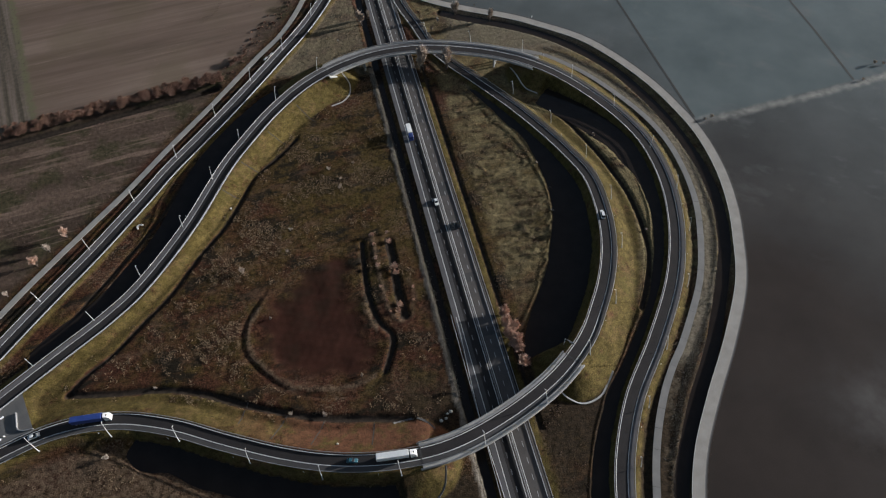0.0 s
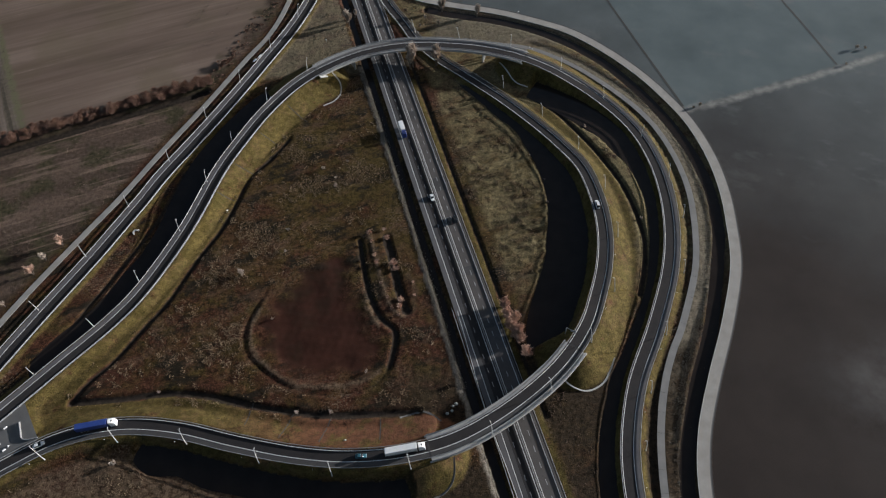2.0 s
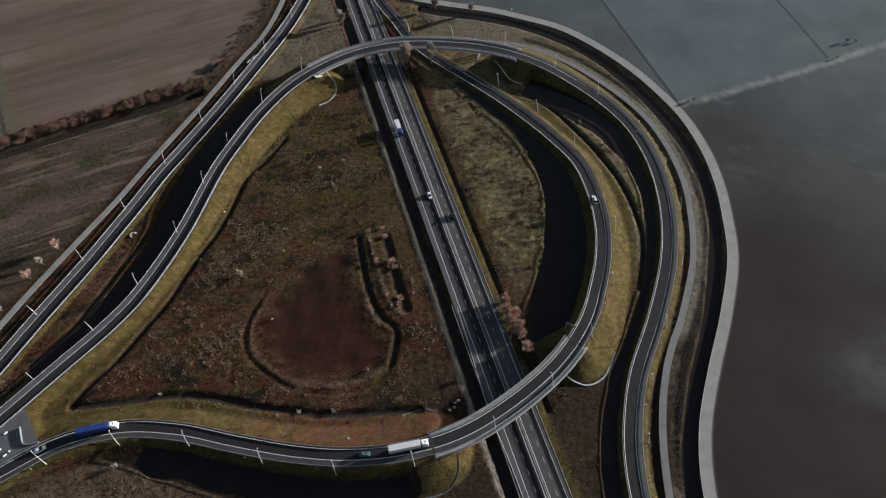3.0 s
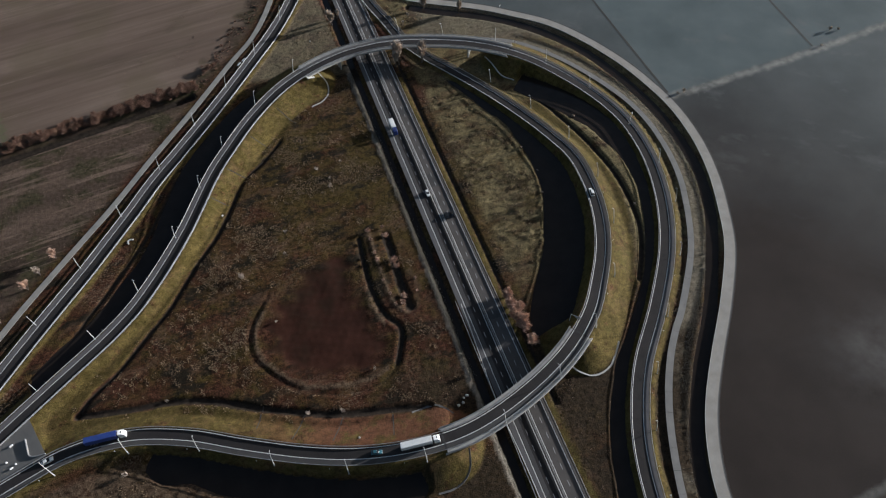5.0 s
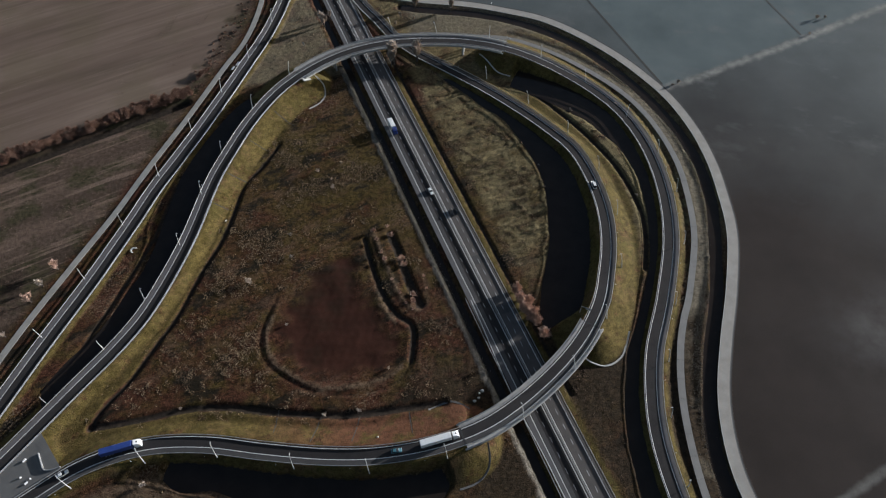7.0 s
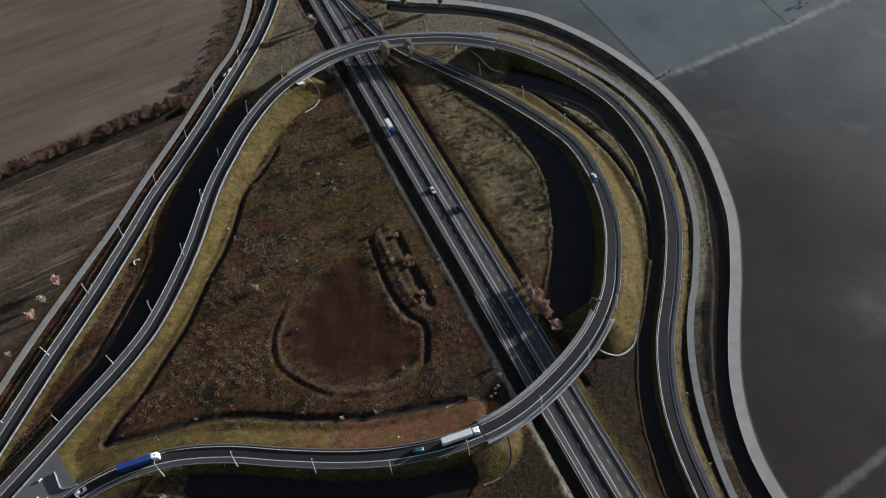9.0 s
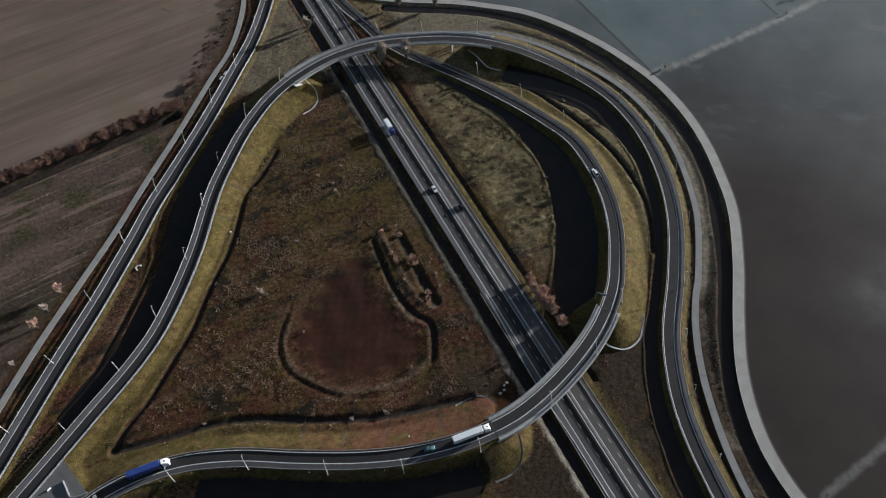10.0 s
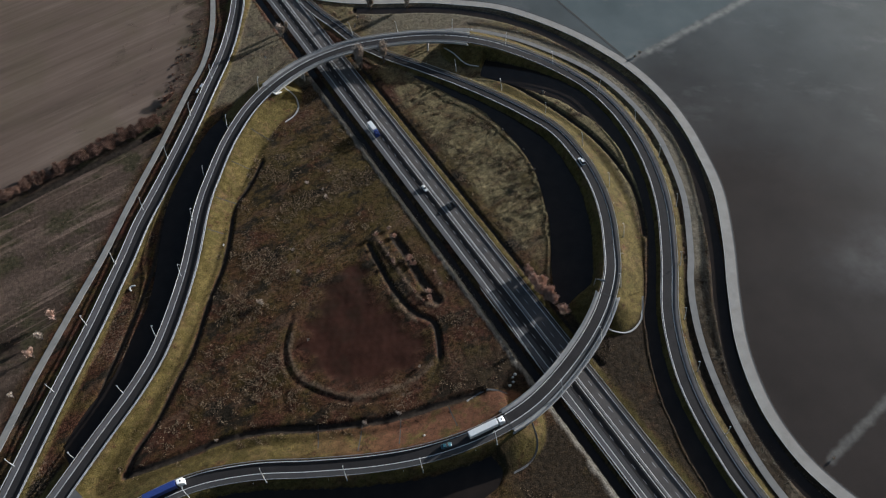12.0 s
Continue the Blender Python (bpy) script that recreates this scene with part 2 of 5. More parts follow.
SERVICE_DITCH = smooth(flat([(-104, 326), (-111.5, 313), (-118, 300), (-131, 272.5), (-142.5, 252), (-155.5, 231.5), (-163.5, 218.5), (-170.5, 204.5), (-190, 169.5), (-204, 144)]))
PIT = smooth(flat([(-92, 152), (-90, 137), (-81, 126), (-68, 117), (-49, 115), (-32, 119), (-25, 129), (-23, 141), (-31, 150),
                   (-36, 165), (-39, 181), (-41, 193), (-62, 190), (-82, 170), (-92, 152)]))
DITCHES = [  # points, half width, depth
    (smooth(flat([(-79, 267), (-88, 253), (-98, 241), (-103, 226), (-109, 208), (-120, 187), (-129, 167), (-139, 152), (-148, 138), (-158, 127), (-163, 119)])), 0.5, 0.9),
    (smooth(flat([(-163, 119), (-144, 119), (-124, 120), (-107, 118), (-87, 112), (-70, 108), (-55, 105), (-36, 104), (-16, 103)])), 1.0, 1.1),
    (smooth(flat([(-84, 168), (-90, 155), (-92, 146), (-90, 136), (-83, 128), (-71, 119), (-58, 114.5), (-44, 113.5), (-33, 117), (-27, 124)])), 0.2, 0.45),
    (smooth(flat([(-40, 194), (-38, 177), (-35, 161), (-30, 149), (-24, 142), (-25, 132), (-27, 125)])), 0.8, 0.9),
    (smooth(flat([(-133, 251), (-139, 229), (-144, 213), (-152, 195), (-159, 181), (-168, 164), (-176, 147)])), 0.5, 0.8),
]
DITCHES += [
    (smooth(flat([(61, 287), (71, 275), (81, 257), (89, 240), (96, 220), (99, 202), (99.5, 184), (96, 168), (90, 152)])), 0.8, 1.1),
    (smooth(flat([(4, 376), (18, 370), (47, 360), (67, 350), (86, 336), (104, 317), (117, 296), (128, 272), (135, 250), (139, 230), (140, 207), (137, 186),
                  (132, 170), (118, 134), (105, 109), (95, 87), (88, 66), (86, 42), (89, 21), (100, -6)])), 2.5, 1.05),
]
DITCHES += [
    (shifted(CYCLE, 3.6), 0.7, 0.5),
    (mway(-17.5), 1.6, 1.5),
    (mway(9.3, -170, 70), 0.4, 0.8),
    (smooth(flat([(-27, 195), (-24, 180), (-22, 166), (-19.5, 156), (-18.5, 152)])), 1.6, 0.8),
    (smooth(flat([(-252, 267.0), (-242, 270.5), (-200, 285.8), (-160, 300.3), (-132, 310.8)])), 2.4, 2.4),
    (SERVICE_DITCH, 1.5, 1.0),
]
# Made-up shallow furrows that stand in for streak shadows across the meadow
shadow_furrow = random.Random(12)
for _ in range(56):
    fy = shadow_furrow.uniform(165, 290)
    fx = 14.3 + (163.8 - fy) * 0.205 + shadow_furrow.uniform(14, 44 - abs(fy - 215) * 0.18)
    fl, fa = shadow_furrow.uniform(7, 18), radians(shadow_furrow.uniform(11, 20))
    DITCHES.append((np.array([(fx, fy, 0.0), (fx + math.cos(fa) * fl / 2, fy + math.sin(fa) * fl / 2, 0.0), (fx + math.cos(fa) * fl, fy + math.sin(fa) * fl, 0.0)]), shadow_furrow.uniform(-0.1, 0.5), shadow_furrow.uniform(0.32, 0.55)))
S_BRIDGE = (station_near(LOOP, -12, 86), station_near(LOOP, 53, 124))
N_BRIDGE = (station_near(RAMP, -63, 313), station_near(RAMP, 58, 312))
LOOP_W, LOOP_E = cut(LOOP, 0, S_BRIDGE[0]), cut(LOOP, S_BRIDGE[1], stations(LOOP)[-1])
RAMP_W, RAMP_E = cut(RAMP, 0, N_BRIDGE[0]), cut(RAMP, N_BRIDGE[1], stations(RAMP)[-1])
GORE = smooth([(-185, 107, 2.75), (-215, 81, 2.75), (-258, 46, 2.75)])


def road_shore(line, a, b, side, base):
    """The shore between two places along a road, drawn in over its shaded slope."""
    own = cut(line, station_near(line, *a), station_near(line, *b))
    return shifted(own, side * (base + 0.3 * own[:, 2]))


def pond_ring(bank, foot):
    """A closed shore: the far bank, then back along the foot of the road."""
    ring = np.vstack([smooth(flat(bank)), foot])
    ring[:, 2] = 0.0
    return np.vstack([ring, ring[:1]])


# Dark water also covers embankment slopes that only lie in shade
PONDS = [
    # inside the loop, east of the meadow
    pond_ring([(18, 303), (30, 286), (37.7, 273.4), (45.6, 263.4), (49.8, 251.6), (53.3, 239), (55.4, 227.5), (56.3, 215.4), (55.5, 204), (52.1, 188), (49, 174.6), (43.7, 162.1),
               (38.6, 150.2), (35, 138.7), (34, 128)], road_shore(LOOP, (58, 131), (27, 304), -1, 4.6)),
    # along the inner side of the outer ramp
    pond_ring([(56, 288.5), (68.1, 277.4), (77.6, 268.3), (83.9, 260.8), (91.5, 252.8), (96.5, 241.8), (101.7, 232.5), (103.8, 223.8), (105.3, 213.5), (105.2, 201.8), (103, 187.2), (99.5, 173.6),
               (94.3, 157.5), (88.3, 145.7), (82.5, 135.8), (75.4, 123.7), (67.9, 113), (62.5, 99.5), (57.8, 87.5), (55.5, 77), (53.6, 65.5), (52.6, 54), (52.4, 40), (54, 15), (62, -15)],
              road_shore(RAMP, (68, 306), (74.1, -10), 1, 3.9)[::-1]),
    # between the slip road and the ramp
    pond_ring([(-95, 308), (-103, 301.5), (-110, 292), (-120, 277), (-127.4, 263.1), (-132, 252.3), (-135.8, 238.2), (-138.6, 227.3), (-142.5, 209.8), (-147.7, 195.2), (-154.9, 182.6), (-160.5, 171.7), (-168.9, 160.4),
               (-178.5, 151.1), (-186, 140)], road_shore(RAMP, (-180, 125), (-83, 293), -1, 5.7)),
    # south of the loop ramp
    pond_ring([(-131.5, 91.5), (-126.4, 86.4), (-119.1, 84.4), (-112.3, 84.1), (-102.3, 78.9), (-92.9, 76), (-83.7, 73.5), (-65, 67), (-42, 62), (-26, 63), (-19, 69)],
              road_shore(LOOP, (-128, 104), (-22, 84), 1, 4.6)[::-1]),
]
BANKS = [(GORE, 9.0), (shifted(LOOP_W, 0.2), 4.5), (shifted(LOOP_E, 0.2), 4.5), (shifted(RAMP_W, -1.0), 4.6), (shifted(RAMP_E, -1.0), 4.6), (shifted(WEST, -0.7), 5.0)]

# ---------------------------------------------------------------- mesh helpers


def mesh_object(name, verts, faces, material, smooth_shade=False):
    me = bpy.data.meshes.new(name)
    me.from_pydata([tuple(map(float, v)) for v in verts], [], [tuple(map(int, f)) for f in faces])
    me.update()
    if smooth_shade:
        me.polygons.foreach_set("use_smooth", [True] * len(me.polygons))
    if material:
        me.materials.append(material)
    return new(name, me)


def put(ob, parent, label=""):
    """Make ob a part of parent; both are built in place."""
    ob.parent = parent
    ob.matrix_parent_inverse = parent.matrix_basis.inverted()
    return tagged(ob, label)


def sweep(name, line, profile, material, closed=True):
    """The profile (offset to the right, height) drawn along the line, as one solid."""
    n = sides(line)
    k = len(profile)
    verts, faces = [], []
    for p, s in zip(line, n):
        for o, h in profile:
            verts.append((p[0] + s[0] * o, p[1] + s[1] * o, p[2] + h))
    for i in range(len(line) - 1):
        for j in range(k if closed else k - 1):
            a, b = i * k + j, i * k + (j + 1) % k
            faces.append((a, b, b + k, a + k))
    if closed:
        faces.append(tuple(range(k))[::-1])
        faces.append(tuple((len(line) - 1) * k + j for j in range(k)))
    return mesh_object(name, verts, faces, material)


def slab(lo, hi, top, bottom):
    return [(lo, bottom), (lo, top), (hi, top), (hi, bottom)]


def part(name, bm, material, parent, label=""):
    """Links a bmesh as one mesh object under a thing or a part."""
    me = bpy.data.meshes.new(name)
    bm.to_mesh(me)
    bm.free()
    me.materials.append(material)
    ob = new(name, me)
    ob.parent = parent
    return tagged(ob, label)


def bent(bm, points, radii, n=10):
    """One tapered tube through the points."""
    rings = []
    for k, (p, r) in enumerate(zip(points, radii)):
        a, b = Vector(points[max(0, k - 1)]), Vector(points[min(len(points) - 1, k + 1)])
        q = (b - a).to_track_quat("Z", "Y")
        rings.append([bm.verts.new(Vector(p) + q @ Vector((r * math.cos(u), r * math.sin(u), 0))) for u in (2 * math.pi * i / n for i in range(n))])
    for a, b in zip(rings, rings[1:]):
        for i in range(n):
            bm.faces.new((a[i], a[(i + 1) % n], b[(i + 1) % n], b[i]))
    bm.faces.new(rings[0][::-1])
    bm.faces.new(rings[-1])
    return bm


def box(bm, size, at=(0, 0, 0), bevel=0.0, taper=1.0):
    """A box, its base middle at 'at', with bevelled edges and a top scaled by taper."""
    made = bmesh.ops.create_cube(bm, size=1.0)["verts"]
    for v in made:
        up = v.co.z > 0
        k = taper if up else 1.0
        v.co = Vector((v.co.x * size[0] * k + at[0], v.co.y * size[1] * k + at[1], (v.co.z + 0.5) * size[2] + at[2]))
    if bevel:
        edges = list({e for v in made for e in v.link_edges})
        bmesh.ops.bevel(bm, geom=edges, offset=bevel, segments=2, affect="EDGES", profile=0.5)
    return bm


def tube(bm, a, b, r0, r1, n=8):
    """A tapered rod from a to b."""
    a, b = Vector(a), Vector(b)
    q = (b - a).to_track_quat("Z", "Y").to_matrix().to_4x4()
    bmesh.ops.create_cone(bm, cap_ends=True, segments=n, radius1=r0, radius2=r1, depth=(b - a).length,
                          matrix=Matrix.Translation((a + b) / 2) @ q)
    return bm


# ---------------------------------------------------------------- ground, one sheet to the horizon


def spread(lo, hi, step, far):
    mid = list(np.arange(lo, hi + 0.01, step))
    out, d = [], step
    x = hi
    while x < far:
        d *= 1.35
        x += d
        out.append(x)
    return np.array([lo + hi - v for v in reversed(out)] + mid + out)


def waves(x, y, size, seed):
    """Cheap smooth unevenness, about -1 to 1."""
    r = np.random.RandomState(seed)
    z = np.zeros(np.shape(x))
    for k in range(7):
        a, f = r.uniform(0, 2 * math.pi), 2 * math.pi / size * r.uniform(0.6, 1.9)
        z = z + np.sin((x * math.cos(a) + y * math.sin(a)) * f + r.uniform(0, 6.3))
    return z / 4.0


def terrain(x, y):
    """Height of the ground, and what grows there, at many points."""
    x, y = np.asarray(x, float), np.asarray(y, float)
    d, _, hand, _ = near(x, y, OUTER)
    calm = 1 - 0.985 * np.clip((-hand * d - 1) / 2, 0, 1)
    lift = 0.5 * np.clip((-hand * d - 0.5) / 1.5, 0, 1)
    d, _, hand, _ = near(x, y, SERVICE)
    calm = calm * (1 - 0.9 * np.clip((-hand * d - 6) / 8, 0, 1))
    z = (0.12 * waves(x, y, 23.0, 3) + 0.06 * waves(x, y, 6.0, 4)) * calm
    z += lift
    wet = np.zeros(x.shape)
    pond = np.clip((polygon(x, y, PIT) - 5.0 + 3.5 * waves(x, y, 12.0, 31)) / 7.0, 0, 1)
    z -= 0.5 * pond
    z += 0.28 * np.clip(1 - np.abs(polygon(x, y, PIT) - 2.6) / 2.2, 0, 1) * (y < 165)
    z += 0.4 * np.clip(1 - near(x, y, smooth(flat([(-35.3, 198), (-32, 182), (-29, 166), (-25, 154), (-20, 149.5)])), 12)[0] / 2.2, 0, 1)
    wob = 0.5 * waves(x, y, 9.0, 8)
    for line, half, deep in DITCHES:
        d, _, _, _ = near(x, y, line, 12)
        d = np.maximum(0, d + 0.22 * wob)
        k = np.clip((half + 1.3 - d) / 1.6, 0, 1)
        k = k * k * (3 - 2 * k)
        z -= deep * k
        wet = np.maximum(wet, k * (0.5 if deep < 0.6 else 1.0))
    bank = np.zeros(x.shape)
    level = z.copy()
    for line, half in BANKS:
        d, h, _, _ = near(x, y, line, 32)
        e = h - 0.14 - np.maximum(0, d - half + 0.25 * wob) * 0.6
        e = np.where(d < 60, e, -9)
        bank = np.maximum(bank, np.clip((e - level) / 0.6 + 0.2, 0, 1))
        wet = wet * np.clip((z - e + 0.1) / 0.3, 0, 1)
        z = np.maximum(z, e)
    for line, half, h in ((SERVICE, 2.6, 0.12), (CYCLE, 2.2, 0.3), (OUTER, 2.8, 0.54)):
        d, _, _, _ = near(x, y, line, 14)
        e = h - np.maximum(0, d - half) * (0.4 if line is OUTER else 0.12)
        z = np.where(d < 7, np.maximum(z, e * (wet < 0.3) + z * (wet >= 0.3)), z)
    for ring in PONDS:
        k = np.clip((polygon(x, y, ring) + 0.9 + 0.6 * wob) / 2.0, 0, 1)
        z = z * (1 - k) + np.minimum(z, -1.1) * k
        wet = np.maximum(wet, k * np.clip((-0.25 - z) / 0.2, 0, 1))
    off = (x - LANE[0]) * 0.9797 + (y - LANE[1]) * 0.2007
    flatness = np.clip((11.0 - np.abs(off + 3.7)) / 2.0, 0, 1)
    z = z * (1 - flatness) + np.maximum(np.where(bank > 0, z, -9), 0.08) * flatness
    return z, bank * (1 - wet * 0.0), wet, pond


def polygon(x, y, ring):
    """How deep inside the ring a point lies, in metres (minus outside)."""
    d, _, _, _ = near(x, y, ring, 40)
    inside = np.zeros(x.shape, bool)
    for a, b in zip(ring[:-1], ring[1:]):
        hit = ((a[1] > y) != (b[1] > y)) & (x < (b[0] - a[0]) * (y - a[1]) / (b[1] - a[1] + 1e-12) + a[0])
        inside ^= hit
    return np.where(inside, np.minimum(d, 50), -np.minimum(d, 50))


def height(x, y):
    return float(terrain(np.array([x]), np.array([y]))[0][0])


def ground_material():
    m = Mat("ground_cover", 0.95, 0, 0.2)
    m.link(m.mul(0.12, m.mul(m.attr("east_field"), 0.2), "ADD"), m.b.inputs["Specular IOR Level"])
    fine, clump, mid, big = m.noise(0.55, 4, 0.7), m.noise(2.2, 4, 0.65), m.noise(9.0, 4, 0.6), m.noise(38.0, 4, 0.55)
    rough_grass = m.ramp(m.mul(m.mul(clump, 0.55), m.mul(fine, 0.45), "ADD"), (0.38, (0.0137, 0.0063, 0.0036)), (0.5, (0.043, 0.0188, 0.0101)), (0.61, (0.13, 0.06, 0.033)))
    green = m.ramp(m.mul(m.mul(clump, 0.5), m.mul(fine, 0.5), "ADD"), (0.4, (0.019, 0.0145, 0.0045)), (0.6, (0.1, 0.071, 0.0217)))
    red = m.ramp(m.mul(m.mul(clump, 0.6), m.mul(fine, 0.4), "ADD"), (0.35, (0.02587, 0.01047, 0.006403)), (0.65, (0.0995, 0.04036, 0.02419)))
    c = m.mix(m.grey(mid, 0.42, 0.62), rough_grass, green)
    c = m.mix(m.grey(big, 0.46, 0.64), c, red)
    c = m.mix(m.mul(m.attr("moss"), m.grey(m.noise(20.0, 4), 0.36, 0.52)), c, green)
    # Dark drawn-out patches; in part soft shadows put into the colour
    c = m.mix(m.grey(m.noise(12.0, 5, 0.7, (0.55, 1, 1), -16), 0.51, 0.60), c, m.ramp(fine, (0.35, (0.009, 0.0075, 0.005)), (0.65, (0.026, 0.02, 0.0125))))
    sedge = m.ramp(m.mul(m.mul(clump, 0.5), m.mul(fine, 0.5), "ADD"), (0.36, (0.04738, 0.02724, 0.01581)), (0.64, (0.18, 0.1115, 0.06719)))
    c = m.mix(m.mul(m.grey(m.noise(10.0, 5, 0.7, (0.5, 1, 1), -20), 0.54, 0.66), 0.65), c, sedge)
    tuft = m.grey(m.mul(m.noise(0.9, 2, 0.5), m.mul(m.noise(24.0, 4), 0.35), "ADD"), 0.72, 0.80)
    c = m.mix(m.mul(m.mul(tuft, 0.6), m.grey(m.noise(30.0, 4), 0.5, 0.62)), c, (0.2, 0.15, 0.1))
    east = m.attr("east_meadow")
    c = m.mix(m.mul(east, m.grey(m.mul(m.mul(mid, 0.6), m.mul(m.noise(7.0, 4, 0.6, (0.35, 1, 1), -17), 0.4), "ADD"), 0.36, 0.56)), c, m.ramp(m.mul(m.mul(clump, 0.5), m.mul(fine, 0.5), "ADD"), (0.36, (0.045, 0.038, 0.018)), (0.63, (0.26, 0.213, 0.11))))
    straw = m.ramp(m.mul(m.mul(clump, 0.5), m.mul(fine, 0.5), "ADD"), (0.36, (0.066, 0.058, 0.041)), (0.63, (0.25, 0.225, 0.168)))
    c = m.mix(m.attr("north_verge"), c, straw)
    bare = m.ramp(m.mul(m.mul(mid, 0.6), m.mul(fine, 0.4), "ADD"), (0.35, (0.029, 0.0112, 0.0072)), (0.65, (0.055, 0.0215, 0.0138)))
    bare = m.mix(m.grey(m.noise(26.0, 4), 0.5, 0.66), bare, (0.02843, 0.01569, 0.009486))
    c = m.mix(m.attr("pond"), c, bare)
    rim = m.ramp(m.mul(m.mul(clump, 0.5), m.mul(fine, 0.5), "ADD"), (0.35, (0.05, 0.034, 0.021)), (0.64, (0.165, 0.118, 0.076)))
    c = m.mix(m.mul(m.attr("rim"), m.grey(clump, 0.3, 0.55)), c, rim)
    c = m.mix(1.0, c, (0.84, 0.81, 0.8), "MULTIPLY")
    c = m.mix(m.mul(m.attr("dark_cover_shade"), m.grey(m.mul(m.mul(mid, 0.5), m.mul(m.noise(22.0, 4), 0.5), "ADD"), 0.3, 0.5)), c, m.ramp(m.mul(m.mul(clump, 0.5), m.mul(fine, 0.5), "ADD"), (0.38, (0.012, 0.0088, 0.005)), (0.62, (0.05, 0.034, 0.02))))
    golden = m.ramp(m.mul(m.mul(m.mul(clump, 0.35), m.mul(mid, 0.3), "ADD"), m.mul(fine, 0.35), "ADD"), (0.38, (0.028, 0.0213, 0.0058)), (0.5, (0.0715, 0.054, 0.0158)), (0.62, (0.14, 0.103, 0.0345)))
    tan = m.ramp(m.mul(m.mul(clump, 0.5), m.mul(fine, 0.5), "ADD"), (0.35, (0.066, 0.0395, 0.0185)), (0.66, (0.172, 0.108, 0.052)))
    moss = m.ramp(m.mul(m.mul(clump, 0.5), m.mul(fine, 0.5), "ADD"), (0.35, (0.03708, 0.03359, 0.008856)), (0.66, (0.1205, 0.09198, 0.02804)))
    golden = m.mix(m.mul(m.grey(m.noise(13.0, 5, 0.7), 0.5, 0.65), 0.8), golden, tan)
    golden = m.mix(m.grey(m.noise(13.0, 5, 0.65, (1, 1, 0.2)), 0.52, 0.64), golden, moss)
    russet = m.ramp(m.mul(m.mul(clump, 0.5), m.mul(fine, 0.5), "ADD"), (0.35, (0.05198, 0.02425, 0.01402)), (0.66, (0.1606, 0.07276, 0.03838)))
    golden = m.mix(m.mul(m.attr("russet"), m.grey(m.noise(8.0, 4), 0.35, 0.5)), golden, russet)
    golden = m.mix(m.grey(m.noise(1.1, 3, 0.6), 0.6, 0.7), golden, (0.03, 0.026, 0.01))
    golden = m.mix(m.grey(m.noise(7.0, 5, 0.7), 0.56, 0.7), golden, rough_grass)
    c = m.mix(m.attr("bank"), c, golden)
    rows = m.noise(2.6, 4, 0.5, (1.0, 0.015, 1.0), 72)
    wide = m.noise(16.0, 3, 0.5, (1.0, 0.06, 1.0), 72)
    both = m.mul(m.mul(rows, 0.22), m.mul(m.mul(wide, 0.48), m.mul(m.noise(30.0, 5, 0.6, (1.0, 0.3, 1.0), 72), 0.3), "ADD"), "ADD")
    tilled = m.ramp(both, (0.36, (0.1077, 0.07631, 0.05821)), (0.5, (0.1516, 0.1098, 0.08467)), (0.64, (0.2145, 0.1601, 0.1261)))
    tilled = m.mix(m.grey(big, 0.46, 0.62), tilled, m.ramp(both, (0.36, (0.105, 0.07708, 0.054)), (0.64, (0.1733, 0.1316, 0.0963))))
    lines = m.mul(m.grey(m.noise(1.8, 3, 0.6, (1.0, 0.02, 1.0), 72), 0.56, 0.66), m.grey(m.noise(14.0, 4, 0.6, (1.0, 0.3, 1.0), 72), 0.5, 0.62))
    tilled = m.mix(m.mul(lines, 0.45), tilled, m.ramp(fine, (0.35, (0.13, 0.09, 0.07)), (0.65, (0.3, 0.225, 0.18))))
    tilled = m.mix(m.mul(m.grey(m.noise(10.0, 4, 0.55, (1.0, 0.09, 1.0), 72), 0.55, 0.7), 0.5), tilled, (0.075, 0.058, 0.042))
    streak = m.grey(m.mul(rows, m.noise(11.0, 4, 0.6, (1.0, 0.25, 1.0), 78)), 0.29, 0.36)
    fallow = m.ramp(m.mul(m.mul(clump, 0.4), m.mul(wide, 0.6), "ADD"), (0.36, (0.03161, 0.02211, 0.01512)), (0.5, (0.06772, 0.04659, 0.03326)), (0.64, (0.1174, 0.08133, 0.06048)))
    fallow = m.mix(m.grey(m.noise(17.0, 4), 0.48, 0.6), fallow, m.ramp(clump, (0.35, (0.0289, 0.02527, 0.01285)), (0.65, (0.07043, 0.05843, 0.03175))))
    fallow = m.mix(m.mul(streak, 0.75), fallow, m.ramp(fine, (0.35, (0.0903, 0.06159, 0.04536)), (0.65, (0.2438, 0.1737, 0.1323))))
    furrow = m.noise(3.4, 3, 0.5, (1.0, 0.02, 1.0), -24)
    strip = m.ramp(m.mul(m.mul(furrow, 0.7), m.mul(clump, 0.3), "ADD"), (0.38, (0.05, 0.045, 0.032)), (0.62, (0.17, 0.135, 0.11)))
    tilled = m.mix(m.mul(m.attr("strip"), 0.85), tilled, strip)
    tilled = m.mix(m.mul(m.attr("strip_edge"), m.grey(clump, 0.3, 0.5)), tilled, (0.12, 0.112, 0.065))
    field = m.mix(m.attr("fallow"), tilled, fallow)
    c = m.mix(m.attr("west_field"), c, field)
    soil = m.ramp(m.mul(m.mul(big, 0.7), m.mul(fine, 0.3), "ADD"), (0.35, (0.032, 0.0245, 0.0195)), (0.65, (0.048, 0.0375, 0.0305)))
    # Far and northern fields lightened: distance haze put into the base colour
    ley_haze = m.ramp(m.mul(m.mul(big, 0.7), m.mul(fine, 0.3), "ADD"), (0.35, (0.098, 0.117, 0.115)), (0.65, (0.146, 0.17, 0.168)))
